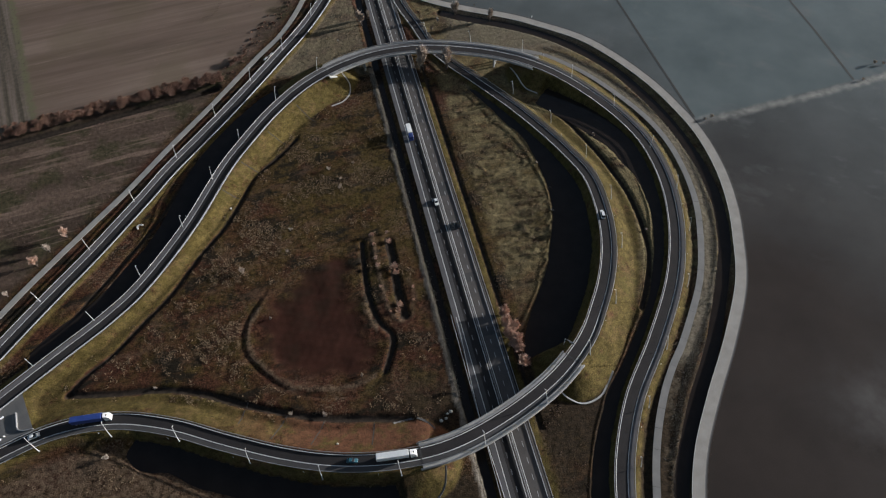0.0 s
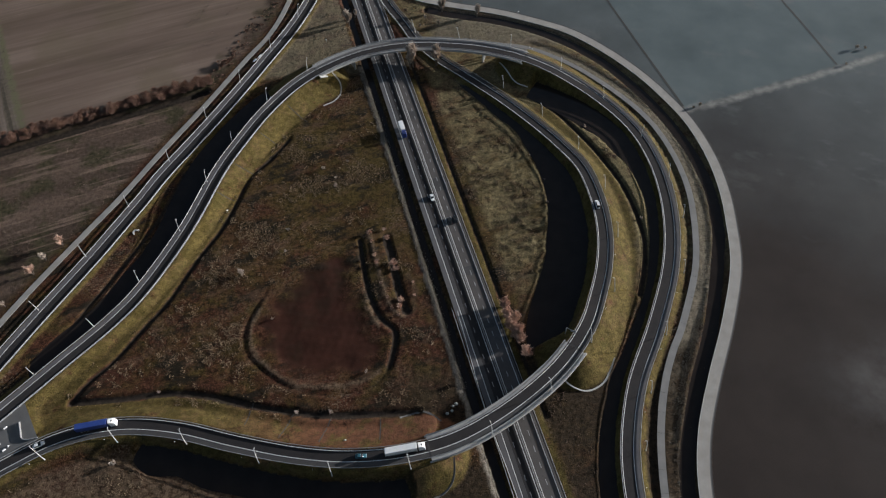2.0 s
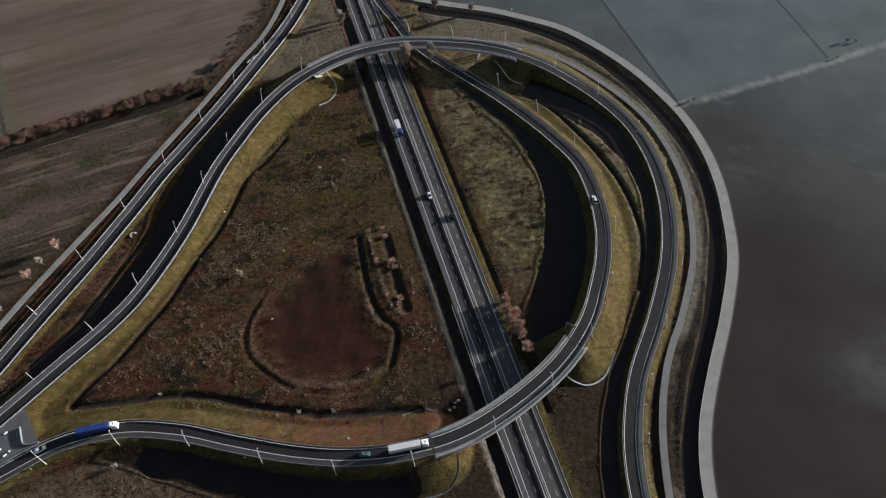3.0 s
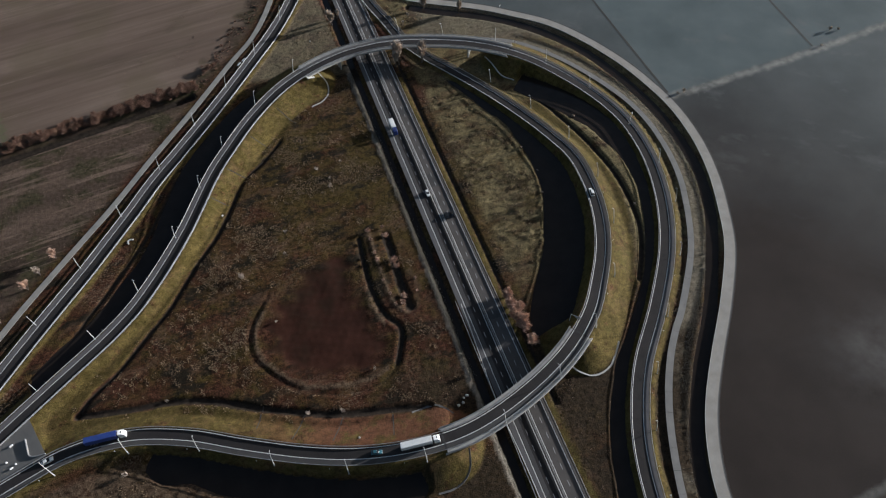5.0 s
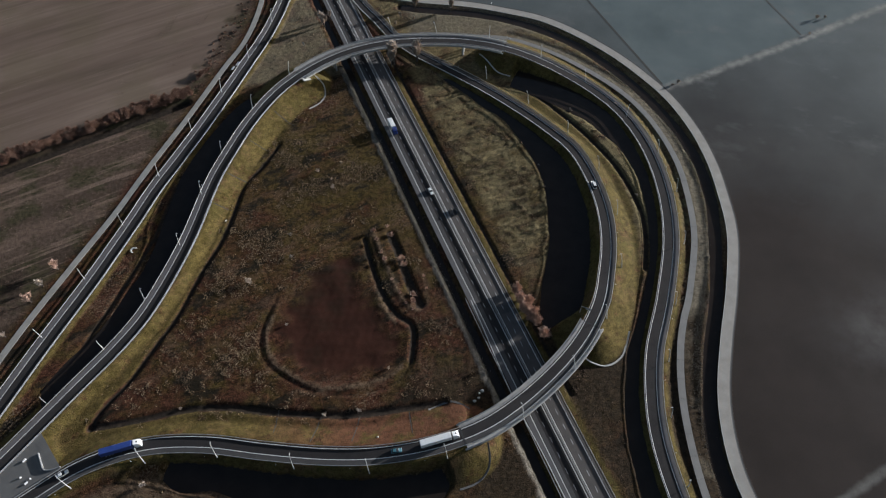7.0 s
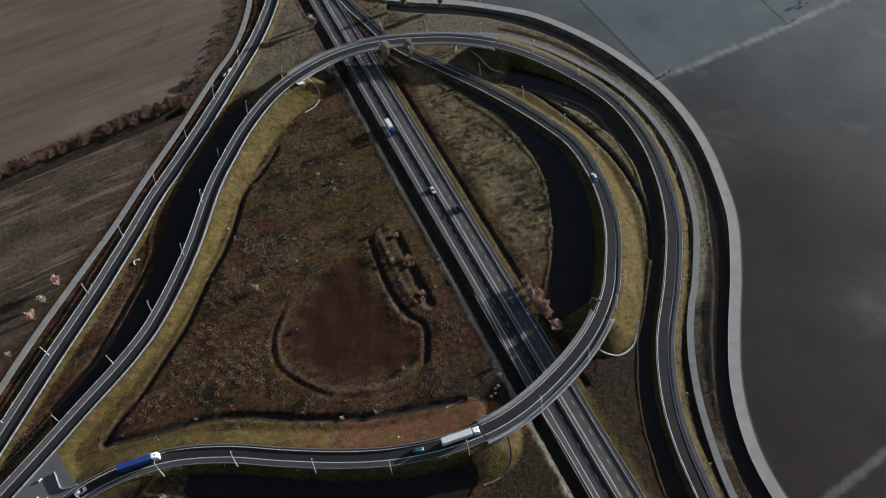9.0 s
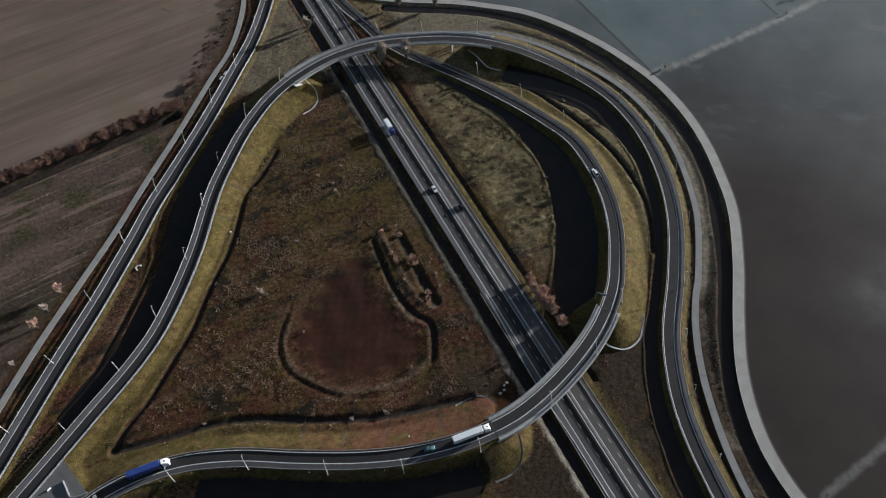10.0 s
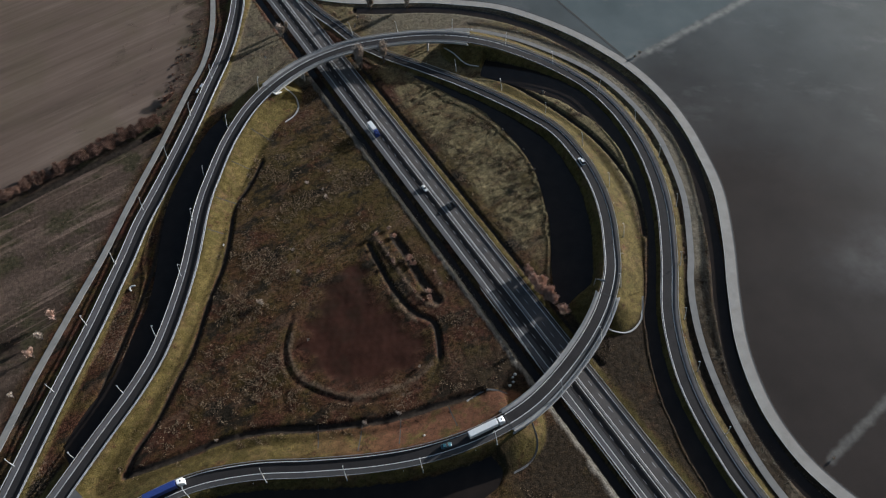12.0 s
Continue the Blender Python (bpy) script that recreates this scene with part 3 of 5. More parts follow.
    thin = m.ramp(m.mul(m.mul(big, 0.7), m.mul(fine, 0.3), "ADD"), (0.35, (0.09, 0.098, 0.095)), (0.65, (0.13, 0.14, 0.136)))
    soil = m.mix(m.grey(m.mul(m.attr("far_haze"), m.mul(m.noise(70.0, 4, 0.6), 0.5), "ADD"), 0.3, 1.2), soil, thin)
    soil = m.mix(m.attr("north_parcel"), soil, ley_haze)
    soil = m.mix(m.mul(m.grey(m.noise(34.0, 5, 0.65, (0.6, 1, 1), 30), 0.56, 0.72), m.attr("far_haze")), soil, (0.17, 0.168, 0.16))
    # One oval patch of the east field made paler
    soil = m.mix(m.mul(m.attr("dry"), m.grey(m.noise(24.0, 5, 0.6), 0.3, 0.65)), soil, (0.13, 0.124, 0.116))
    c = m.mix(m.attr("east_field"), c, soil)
    pale = m.ramp(m.mul(m.mul(clump, 0.5), m.mul(fine, 0.5), "ADD"), (0.36, (0.1, 0.082, 0.062)), (0.6, (0.27, 0.235, 0.19)))
    c = m.mix(m.attr("pale"), c, pale)
    c = m.mix(m.mul(m.attr("hay"), 0.9), c, m.ramp(m.mul(m.mul(clump, 0.5), m.mul(mid, 0.5), "ADD"), (0.36, (0.19, 0.185, 0.165)), (0.64, (0.38, 0.365, 0.325))))
    mud = m.ramp(clump, (0.3, (0.015, 0.0115, 0.009)), (0.7, (0.042, 0.032, 0.024)))
    c = m.mix(m.grey(m.attr("wet"), 0.35, 0.8), c, mud)
    relief = m.mul(m.mul(clump, 0.65), m.mul(fine, 0.45), "ADD")
    tame = m.mul(m.mul(1.0, m.mul(m.attr("east_field"), 0.985), "SUBTRACT"), m.mul(1.0, m.mul(m.attr("pond"), 0.8), "SUBTRACT"))
    tame = m.mul(tame, m.mul(1.0, m.mul(m.mul(m.attr("west_field"), m.mul(1.0, m.attr("fallow"), "SUBTRACT")), 0.97), "SUBTRACT"))
    m.bump(relief, 0.4, 1.0)
    for node in m.t.nodes:
        if node.type == "BUMP":
            m.link(tame, node.inputs["Strength"])
    return m.done(c, m.mul(0.95, m.mul(m.attr("east_field"), 0.72), "SUBTRACT"))


gx, gy = spread(-290, 300, 1.0, 3500), spread(-8, 430, 1.0, 3500)
X, Y = np.meshgrid(gx, gy)
xs, ys = X.ravel(), Y.ravel()
zs, bank, wet, pond = terrain(xs, ys)
ni, nj = len(gx), len(gy)
ii = (np.arange(nj - 1)[:, None] * ni + np.arange(ni - 1)[None, :]).ravel()
quads = np.stack([ii, ii + 1, ii + 1 + ni, ii + ni], 1)
me = bpy.data.meshes.new("ground")
me.vertices.add(len(xs))
me.vertices.foreach_set("co", np.stack([xs, ys, zs], 1).ravel())
me.loops.add(quads.size)
me.loops.foreach_set("vertex_index", quads.ravel().astype(np.int32))
me.polygons.add(len(quads))
me.polygons.foreach_set("loop_start", np.arange(0, quads.size, 4, dtype=np.int32))
me.polygons.foreach_set("use_smooth", np.ones(len(quads), bool))
me.update(calc_edges=True)
off = (xs - LANE[0]) * 0.9797 + (ys - LANE[1]) * 0.2007
d_s, _, side_s, _ = near(xs, ys, SERVICE)
d_o, _, side_o, _ = near(xs, ys, OUTER)
d_l, _, side_l, _ = near(xs, ys, LOOP_E)
verge = np.clip((1.7 - np.abs(off - 6.7 + 0.4 * waves(xs, ys, 9, 51))) / 0.6, 0, 1) * (ys < 310)
reed_lines = near(xs, ys, smooth(flat([(145, 269), (183, 278), (241, 294), (290, 309), (360, 330)])))[0]
reed_south = near(xs, ys, smooth(flat([(104, 29), (140, 41), (200, 62), (260, 82)])))[0]
golden_flat = np.clip((17.0 - d_l + 1.2 * waves(xs, ys, 14, 91)) / 2.0, 0, 1) * (side_l > 0) * np.clip((ys - 128) / 4, 0, 1) * np.clip((285 - ys) / 10, 0, 1)
hedge_y = 274.5 + (xs + 242) * 0.36
in_pit = polygon(xs, ys, PIT)
crest = near(xs, ys, smooth(flat([(-35.3, 198), (-32, 182), (-29, 166), (-25, 154), (-20, 149.5), (-16, 152), (-14, 163), (-17, 172)])), 12)[0]
rim = np.maximum(np.clip((1.5 - np.abs(in_pit - 2.6 + 0.7 * waves(xs, ys, 9, 61))) / 0.8, 0, 1) * (ys < 160) * (xs < -30),
                 np.clip((1.5 - crest + 0.5 * waves(xs, ys, 6, 62)) / 0.8, 0, 1) * (xs < -12) * np.where(xs > -19, 0.5, 1.0))
d_w, _, side_w, _ = near(xs, ys, LOOP_W, 40)
# Rougher, darker cover on this slope, which also puts its shade into colour
weedy_shade = np.clip((d_w - 6.0) / 1.5, 0, 1) * (side_w > 0) * (d_w < 40) * np.clip((-12 - xs) / 5, 0, 1)
d_r, _, side_r, _ = near(xs, ys, RAMP_W, 40)
d_a, _, side_a, _ = near(xs, ys, DITCHES[0][0], 20)
d_b, _, side_b, _ = near(xs, ys, DITCHES[1][0], 20)
foot = np.maximum((side_a > 0) * (side_r > 0) * np.clip((18 - d_r) / 3, 0, 1) * (d_a < 14), (side_b > 0) * (side_w < 0) * np.clip((20 - d_w) / 3, 0, 1) * (d_b < 16) * (xs < -8))
north_rough = (off < -22) * np.clip((ys - 316) / 5, 0, 1) * (near(xs, ys, WEST)[2] > 0)
d_c, _, side_c, _ = near(xs, ys, CYCLE)
reed_bed = (side_c < 0) * (side_o > 0) * np.clip((8.2 - d_c + 0.8 * waves(xs, ys, 8, 67)) / 1.5, 0, 1) * (ys < 332)
tongue = (side_l > 0) * np.clip((d_l - 17) / 2, 0, 1) * (d_l < 48) * (ys > 165) * (near(xs, ys, RAMP_E, 70)[2] > 0)
strip_off = ((xs + 227) * 126 + (ys - 281) * 57) / 138.3
layers = {
    "strip": np.clip(-strip_off / 1.5, 0, 1), "strip_edge": np.clip((3.0 + waves(xs, ys, 9, 97) - np.abs(strip_off + 1.5)) / 2, 0, 1),
    "rim": np.maximum(rim, 0.95 * np.clip((d_w - 9) / 4, 0, 1) * (side_w > 0) * (d_w < 40) * np.clip((-72 - xs) / 10, 0, 1)), "dry": np.exp(-((xs - 196) / 30) ** 2 - ((ys - 98) / 20) ** 2), "fallow": np.maximum(np.clip((hedge_y + 2.5 - ys) / 1.5, 0, 1), np.clip((17 + 5 * waves(xs, ys, 18, 95) - d_s) / 5, 0, 1) * np.clip((ys - 308) / 6, 0, 1)),
    "moss": np.clip(1.3 - np.hypot(xs - 2, (ys - 62) * 1.3) / 28, 0, 1) + np.clip(1.3 - np.hypot((xs - 45) * 1.5, ys - 80) / 45, 0, 1) + np.clip(1.3 - np.hypot(xs + 58, (ys - 245) * 0.8) / 62, 0, 1) + np.clip(1.2 - np.hypot(xs - 35, ys - 215) / 70, 0, 1),
    "bank": np.maximum(np.maximum(np.maximum(bank, golden_flat * (wet < 0.2)), verge), 0.9 * foot * (wet < 0.2)) * (1 - 0.85 * weedy_shade) * (1 - reed_bed), "wet": wet, "pond": pond,
    "west_field": np.clip(-side_s * d_s / 5.0 - 0.5, 0, 1),
    "east_field": np.clip((-side_o * d_o - 2.2) / 0.8, 0, 1),
    # Darker southern ground; last term puts bridge shade at the boulders into colour
    "dark_cover_shade": np.maximum(np.clip((128 - ys) / 8, 0, 1) * np.clip((off - 8) / 3, 0, 1) * (side_o > 0), np.maximum(np.clip((84 - ys) / 6, 0, 1) * (off < -20) * np.clip((xs + 22) / 8, 0, 1), 0.8 * np.clip(1.4 - np.hypot(xs + 6, (ys - 108) * 1.6) / 26, 0, 1))),
    # Grows to the far north-east, where haze is put into the colour
    "far_haze": np.clip(((xs - 150) * 0.62 + (ys - 150) * 0.78) / 190, 0, 1),
    "russet": np.clip((xs + 100) / 45, 0, 1) * np.clip((ys - 84) / 4, 0, 1) * np.clip((116 - ys) / 4, 0, 1) * (xs < 2),
    "north_verge": np.clip((ys - 330 + 3 * waves(xs, ys, 12, 41)) / 10, 0, 1) * np.clip((xs - 2) / 8, 0, 1) * (side_o > 0) * 0.7 + 0.45 * north_rough + 0.85 * reed_bed,
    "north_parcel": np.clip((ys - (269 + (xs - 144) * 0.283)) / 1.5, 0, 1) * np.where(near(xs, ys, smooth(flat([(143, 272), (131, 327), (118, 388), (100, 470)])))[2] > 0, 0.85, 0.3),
    "east_meadow": 0.9 * (near(xs, ys, CYCLE)[2] < 0) * (side_o > 0) * (ys < 122) * (xs > 60) + 0.8 * north_rough + 0.75 * tongue + np.clip((off - 14.5) / 4.0, 0, 1) * (side_o > 0) * np.clip((ys - 138) / 45, 0, 1),
    "pale": np.clip((1.9 - np.abs(off + 20.3 + 0.8 * waves(xs, ys, 15, 21))) / 0.8, 0, 1) * (ys < 325),
    "hay": 0.4 * np.clip((2.4 - reed_south + 0.5 * waves(xs, ys, 9, 65)) / 1.6, 0, 1) + np.clip((3.6 - reed_lines + 0.9 * waves(xs, ys, 11, 61)) / 3.0, 0, 1) * np.clip(0.85 + 0.3 * waves(xs, ys, 26, 63), 0.45, 1),
}
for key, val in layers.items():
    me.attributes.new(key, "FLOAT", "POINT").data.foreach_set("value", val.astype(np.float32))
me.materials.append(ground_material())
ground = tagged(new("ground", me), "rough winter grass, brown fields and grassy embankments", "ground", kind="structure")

# ---------------------------------------------------------------- roads


def ribbon(name, line, lo, hi, up, material, parent=None, label=""):
    """A thin paved strip between two offsets."""
    ob = sweep(name, line, slab(lo, hi, up, up - 0.25), material)
    return put(ob, parent, label) if parent else ob


def paint(name, line, off, width, up, parent):
    return put(sweep(name, line, slab(off - width / 2, off + width / 2, up, up - 0.006), M_PAINT), parent)


def guard_rail(line, off, label, step=4.0):
    """A steel rail on posts along a road."""
    own = shifted(line, off)
    root = new("guard_rail")
    rail = sweep("rail", own, [(-0.05, 0.36), (-0.11, 0.44), (-0.05, 0.54), (-0.11, 0.64), (-0.05, 0.72), (0.05, 0.72), (0.11, 0.64), (0.05, 0.54), (0.11, 0.44), (0.05, 0.36)], M_STEEL)
    put(rail, root)
    total = stations(own)[-1]
    verts, faces = [], []
    s = 0.5
    st = stations(own)
    while s < total:
        x, y, z = [np.interp(s, st, own[:, k]) for k in range(3)]
        i = len(verts)
        for dx, dy in ((-0.06, -0.06), (0.06, -0.06), (0.06, 0.06), (-0.06, 0.06)):
            verts += [(x + dx, y + dy, z - 0.3), (x + dx, y + dy, z + 0.68)]
        for a, b in ((0, 2), (2, 4), (4, 6), (6, 0)):
            faces.append((i + a, i + b, i + b + 1, i + a + 1))
        s += step
    tagged(put(mesh_object("posts", verts, faces, M_STEEL), root), kind="stuff")
    return tagged(root, label, "guard rail", "guard rails along the roads")


def ramp_road(name, line, edges, lines, shoulder, surface, label, rail_label):
    """A one-lane ramp between two edges, with a paler shoulder, two edge lines and a rail on each side."""
    lo, hi = edges
    lane = (lo, shoulder[0]) if shoulder[1] == hi else (shoulder[1], hi)
    road = tagged(ribbon(name, line, *lane, 0.0, M_ASPHALT), label, "road", kind="structure")
    ribbon("hard_shoulder", line, *shoulder, 0.0, surface, road, "paler grey asphalt shoulder")
    for o in lines:
        paint("edge_line", line, o, 0.24, 0.01, road)
    guard_rail(line, lo - 0.2, rail_label)
    guard_rail(line, hi + 0.2, rail_label)
    return road


ramp_road("road_loop", LOOP, (-3.4, 3.8), (-2.8, 1.5), (1.5, 3.8), M_ASPHALT_SIDE, "dark asphalt one-lane loop ramp with white edge lines", "galvanised steel guard rail beside the loop ramp")
ramp_road("road_ramp", RAMP, (-4.7, 2.8), (-2.3, 2.2), (-4.7, -2.3), M_ASPHALT_PALE, "dark asphalt curving ramp with paler shoulder and white lines", "galvanised steel guard rail beside the curving ramp")
ramp_road("road_west", WEST, (-4.8, 3.4), (-2.2, 2.8), (-4.8, -2.2), M_ASPHALT_PALE, "straight dark asphalt slip road with white edge lines", "galvanised steel guard rail beside the slip road")
for name, line, half, mat, lab in (("service_road", SERVICE, 1.6, M_SERVICE, "narrow pale gravel service road"), ("cycle_path", CYCLE, 1.45, M_CYCLE, "grey concrete cycle path"),
                                   ("outer_road", OUTER, 2.35, M_PALE_ROAD, "pale concrete country road along the water ditch")):
    if line is CYCLE:
        root = tagged(ribbon(name, line, -half, half, -0.05, M_GUTTER), lab, "road", kind="structure")
        s, last = 1.0, stations(line)[-1] - 1.0
        cast = random.Random(9)
        while s < last:
            e = min(last, s + cast.choice((9.0, 12.0, 15.0, 21.0)))
            ribbon("slab", cut(line, s + 0.05, e - 0.05), -half - cast.uniform(0, 0.1), half + cast.uniform(0, 0.1), cast.uniform(0.0, 0.02), mat, root)
            s = e
        continue
    root = tagged(ribbon(name, line, -half, half, 0.0, mat), lab, "road", kind="structure")
    if line is OUTER:
        put(sweep("kerb", line, slab(half, half + 0.22, 0.05, -0.3), M_KERB), root, "thin pale concrete kerb")
        put(sweep("gravel_edge", line, slab(-half - 0.45, -half, -0.02, -0.3), M_GORE), root, "narrow grey gravel edge")
        put(sweep("grass_edge", line, slab(-half - 0.85, -half - 0.45, 0.0, -0.3), M_GUTTER), root, "thin dark grass edge")

mline = mway(0.0)
m_road = tagged(ribbon("motorway", mline, -4.2, 4.5, 0.0, M_ASPHALT_MID), "straight grey asphalt motorway carriageway with lane dashes", "road", kind="structure")
ribbon("dark_carriageway", mline, -8.7, -4.2, 0.002, M_ASPHALT, m_road, "darker asphalt carriageway")
ribbon("slow_lane", mline, -10.9, -8.7, 0.0, M_ASPHALT_SIDE, m_road, "greyer worn asphalt lane")
ribbon("hard_shoulder", mline, -13.2, -10.9, 0.0, M_ASPHALT_PALE, m_road, "pale asphalt shoulder")
ribbon("drain_strip", mline, 4.5, 5.0, 0.0, M_ASPHALT, m_road, "dark drainage strip")
for o in (-10.8, -4.6, -2.9, 3.3):
    paint("edge_line", mline, o, 0.22, 0.012, m_road)

for s0, long in ((-64, 9), (-39, 4), (-8, 5), (22, 4), (62, 8), (-118, 7)):
    own = mway(0.0, s0 - long / 2, s0 + long / 2)
    ribbon("asphalt_patch", own, -2.6, 3.1, 0.006, M_ASPHALT_SIDE, m_road, "darker patch across the asphalt")

slip = smooth(flat([(4.9, 150), (7.3, 136), (9.4, 122), (12.2, 105), (15.4, 90), (18.7, 77), (21.6, 64), (27, 38), (33.5, 6)], 0.3))
paint("edge_line", slip, 0.0, 0.22, 0.014, m_road)

# ---------------------------------------------------------------- bridges


def bridge(name, line, span, piers, mid, label):
    """Deck, edge beams, parapets, piers and abutments."""
    own = cut(line, *span)
    root = new(name)
    put(sweep("deck", own, [(mid - 4.6, -0.06), (mid + 4.6, -0.06), (mid + 4.6, -0.5), (mid + 3.0, -1.5), (mid - 3.0, -1.5), (mid - 4.6, -0.5)], M_CONCRETE), root)
    for s in (-1, 1):
        put(sweep("edge_beam", own, slab(mid + s * 5.0 - 0.55, mid + s * 5.0 + 0.55, 0.12, -0.75), M_CONCRETE), root, "pale concrete edge beam")
    for s in span:
        q, a = spot(line, s)
        bm = bmesh.new()
        box(bm, (1.6, 11.2, 3.2), (0, -mid, -3.6), 0.08)
        ob = part("abutment", bm, M_CONCRETE, root)
        ob.matrix_basis = pose(q[0], q[1], q[2], 0, 0, a)
    for s in piers:
        q, a = spot(line, s)
        foot = height(q[0], q[1]) - 0.5
        for o in (-2.8 - mid, -mid, 2.8 - mid):
            bm = bmesh.new()
            tube(bm, (0, o, foot - q[2]), (0, o, -1.45), 0.55, 0.55, 14)
            ob = part("pier", bm, M_CONCRETE, root)
            ob.matrix_basis = pose(q[0], q[1], q[2], 0, 0, a)
    return tagged(root, label, "bridge")


bridge("road_bridge", LOOP, S_BRIDGE, [station_near(LOOP, 5, 90.5), station_near(LOOP, 40, 112)], 0.2, "concrete bridge carrying the loop ramp over the motorway")
bridge("road_bridge", RAMP, N_BRIDGE, [station_near(RAMP, p, q) for p, q in ((-44, 323), (-8, 331), (34, 323))], -1.0, "long curved concrete bridge carrying the ramp over the motorway")


def drape(points, up=0.06, step=1.5):
    """A line over the ground through points in plan."""
    line = smooth(flat(points), step)
    line[:, 2] = terrain(line[:, 0], line[:, 1])[0] + up
    return line


# expansion joints, kerb paths round the bridge ends, gore between the two ramps
for line, span, lab in ((LOOP, S_BRIDGE, "dark joint"), (RAMP, N_BRIDGE, "dark joint")):
    for s in span:
        q, a = spot(line, s)
        bm = bmesh.new()
        box(bm, (0.8, 7.0, 0.03), (0, 0.9 if line is RAMP else -0.2, 0.0))
        ob = part("bridge_joint", bm, M_RUBBER, None)
        ob.matrix_basis = pose(q[0], q[1], q[2] + 0.002, 0, 0, a)
        tagged(ob, "dark steel and rubber bridge joint across the roadway", "bridge joint", kind="structure")
for pts in ([(-61, 292), (-55, 295.5), (-51.5, 301), (-51.5, 308), (-56, 314)], [(46, 114), (50, 109.5), (57, 107), (64, 110), (68, 115.5), (71, 121)],
            [(-16, 67), (-10, 68), (-5, 71), (-2.5, 75.5), (-2, 82)], [(44, 318), (47, 309), (51, 300.5), (58, 296)], [(-23, 101.5), (-15, 103.5), (-10, 102), (-6, 98)]):
    line = drape(pts, 0.05)
    old = pts[0][0] in (-16, -23)
    root = tagged(sweep("kerb_path", line, slab(-0.32, 0.32, 0.05, -0.4), M_GORE if old else M_KERB), "curved pale concrete kerb path round a bridge slope", "path", "kerb paths round the bridge slopes", "structure")
    put(sweep("kerb", line, slab(0.32, 0.45, 0.14, -0.4), M_CYCLE if old else M_CONCRETE), root)
a = shifted(cut(RAMP, 0, station_near(RAMP, -183, 121)), 2.8, -0.02)
b = shifted(cut(LOOP, 0, station_near(LOOP, -170, 98)), -3.4, -0.02)
ka, kb = np.linspace(0, stations(a)[-1], 24), np.linspace(0, stations(b)[-1], 24)
gv = [spot(a, s)[0] for s in ka] + [spot(b, s)[0] for s in kb]
tagged(mesh_object("paved_gore", gv, [(k, k + 1, k + 25, k + 24) for k in range(23)], M_GORE), "paved grey gore area between the two ramps", "pavement", kind="structure")
wall_line = smooth(flat([(-180.6, 110.5), (-178.8, 106.1), (-177.4, 103.3), (-174.4, 102.6), (-171, 103.2)], 2.75), 0.8)
noseroot = new("crash_barrier")
put(sweep("rail", wall_line, [(-0.15, 0.45), (-0.22, 0.7), (-0.15, 1.0), (0.15, 1.0), (0.15, 0.45)], M_STEEL), noseroot)
put(sweep("plinth", wall_line, slab(-0.25, 0.25, 0.35, -0.3), M_CONCRETE), noseroot)
tagged(noseroot, "bent galvanised crash barrier at the tip of the gore", "barrier")
for x, y, sx in ((-185.8, 108.5, 1.6), (-186.1, 101.7, 0.7), (-183.5, 99.0, 1.4), (-182.2, 100.6, 0.6)):
    bm = bmesh.new()
    box(bm, (sx, 0.5, 0.7), (0, 0, 0), 0.06, 0.8)
    ob = part("traffic_bollard", bm, M_WHITE, None)
    ob.matrix_basis = pose(x, y, 2.8, 0, 0, 40)
    tagged(ob, "low white plastic traffic bollard on grey paving", "bollard", "bollards on the gore")

# motorway markings and rails
for off, s0 in ((0.0, 0.0), (-7.45, 3.0)):
    dash_me = bpy.data.meshes.new("lane_dash")
    bm = bmesh.new()
    box(bm, (2.4, 0.22, 0.012))
    bm.to_mesh(dash_me)
    bm.free()
    dash_me.materials.append(M_DASH)
    for k in range(-52, 26):
        q = LANE + np.array((0.9797, 0.2007)) * off + WAY * (6.784 * k + s0)
        ob = new("lane_dash", dash_me)
        ob.matrix_basis = pose(q[0], q[1], 0.302, 0, 0, math.degrees(math.atan2(WAY[1], WAY[0])))
        put(ob, m_road)
guard_rail(mway(0.0), -3.75, "steel guard rail in the motorway median")
guard_rail(mway(0.0, -700, 300), 5.1, "galvanised steel guard rail beside the motorway")
guard_rail(mway(0.0, 10, 300), -14.2, "galvanised steel guard rail beside the motorway")

# bridge parapets: lattice railings outside the guard rails
for line, span, lab in ((LOOP, S_BRIDGE, "pale steel parapet railing of the loop bridge"), (RAMP, N_BRIDGE, "pale steel parapet railing of the long bridge")):
    own = cut(line, *span)
    for s in (-1, 1):
        edge = shifted(own, (0.2 if line is LOOP else -1.0) + s * 5.3)
        root = new("parapet")
        for h in (0.45, 0.75, 1.1):
            put(sweep("rail", edge, slab(-0.06, 0.06, h, h - 0.08), M_STEEL), root)
        verts, faces = [], []
        st = stations(edge)
        for d in np.arange(0.5, st[-1], 1.6):
            x, y, z = [np.interp(d, st, edge[:, k]) for k in range(3)]
            i = len(verts)
            for dx, dy in ((-0.09, -0.09), (0.09, -0.09), (0.09, 0.09), (-0.09, 0.09)):
                verts += [(x + dx, y + dy, z + 0.1), (x + dx, y + dy, z + 1.05)]
            faces += [(i + p, i + q, i + q + 1, i + p + 1) for p, q in ((0, 2), (2, 4), (4, 6), (6, 0))]
        tagged(put(mesh_object("balusters", verts, faces, M_STEEL), root), kind="stuff")
        tagged(root, lab, "railing", "parapets of the bridges")

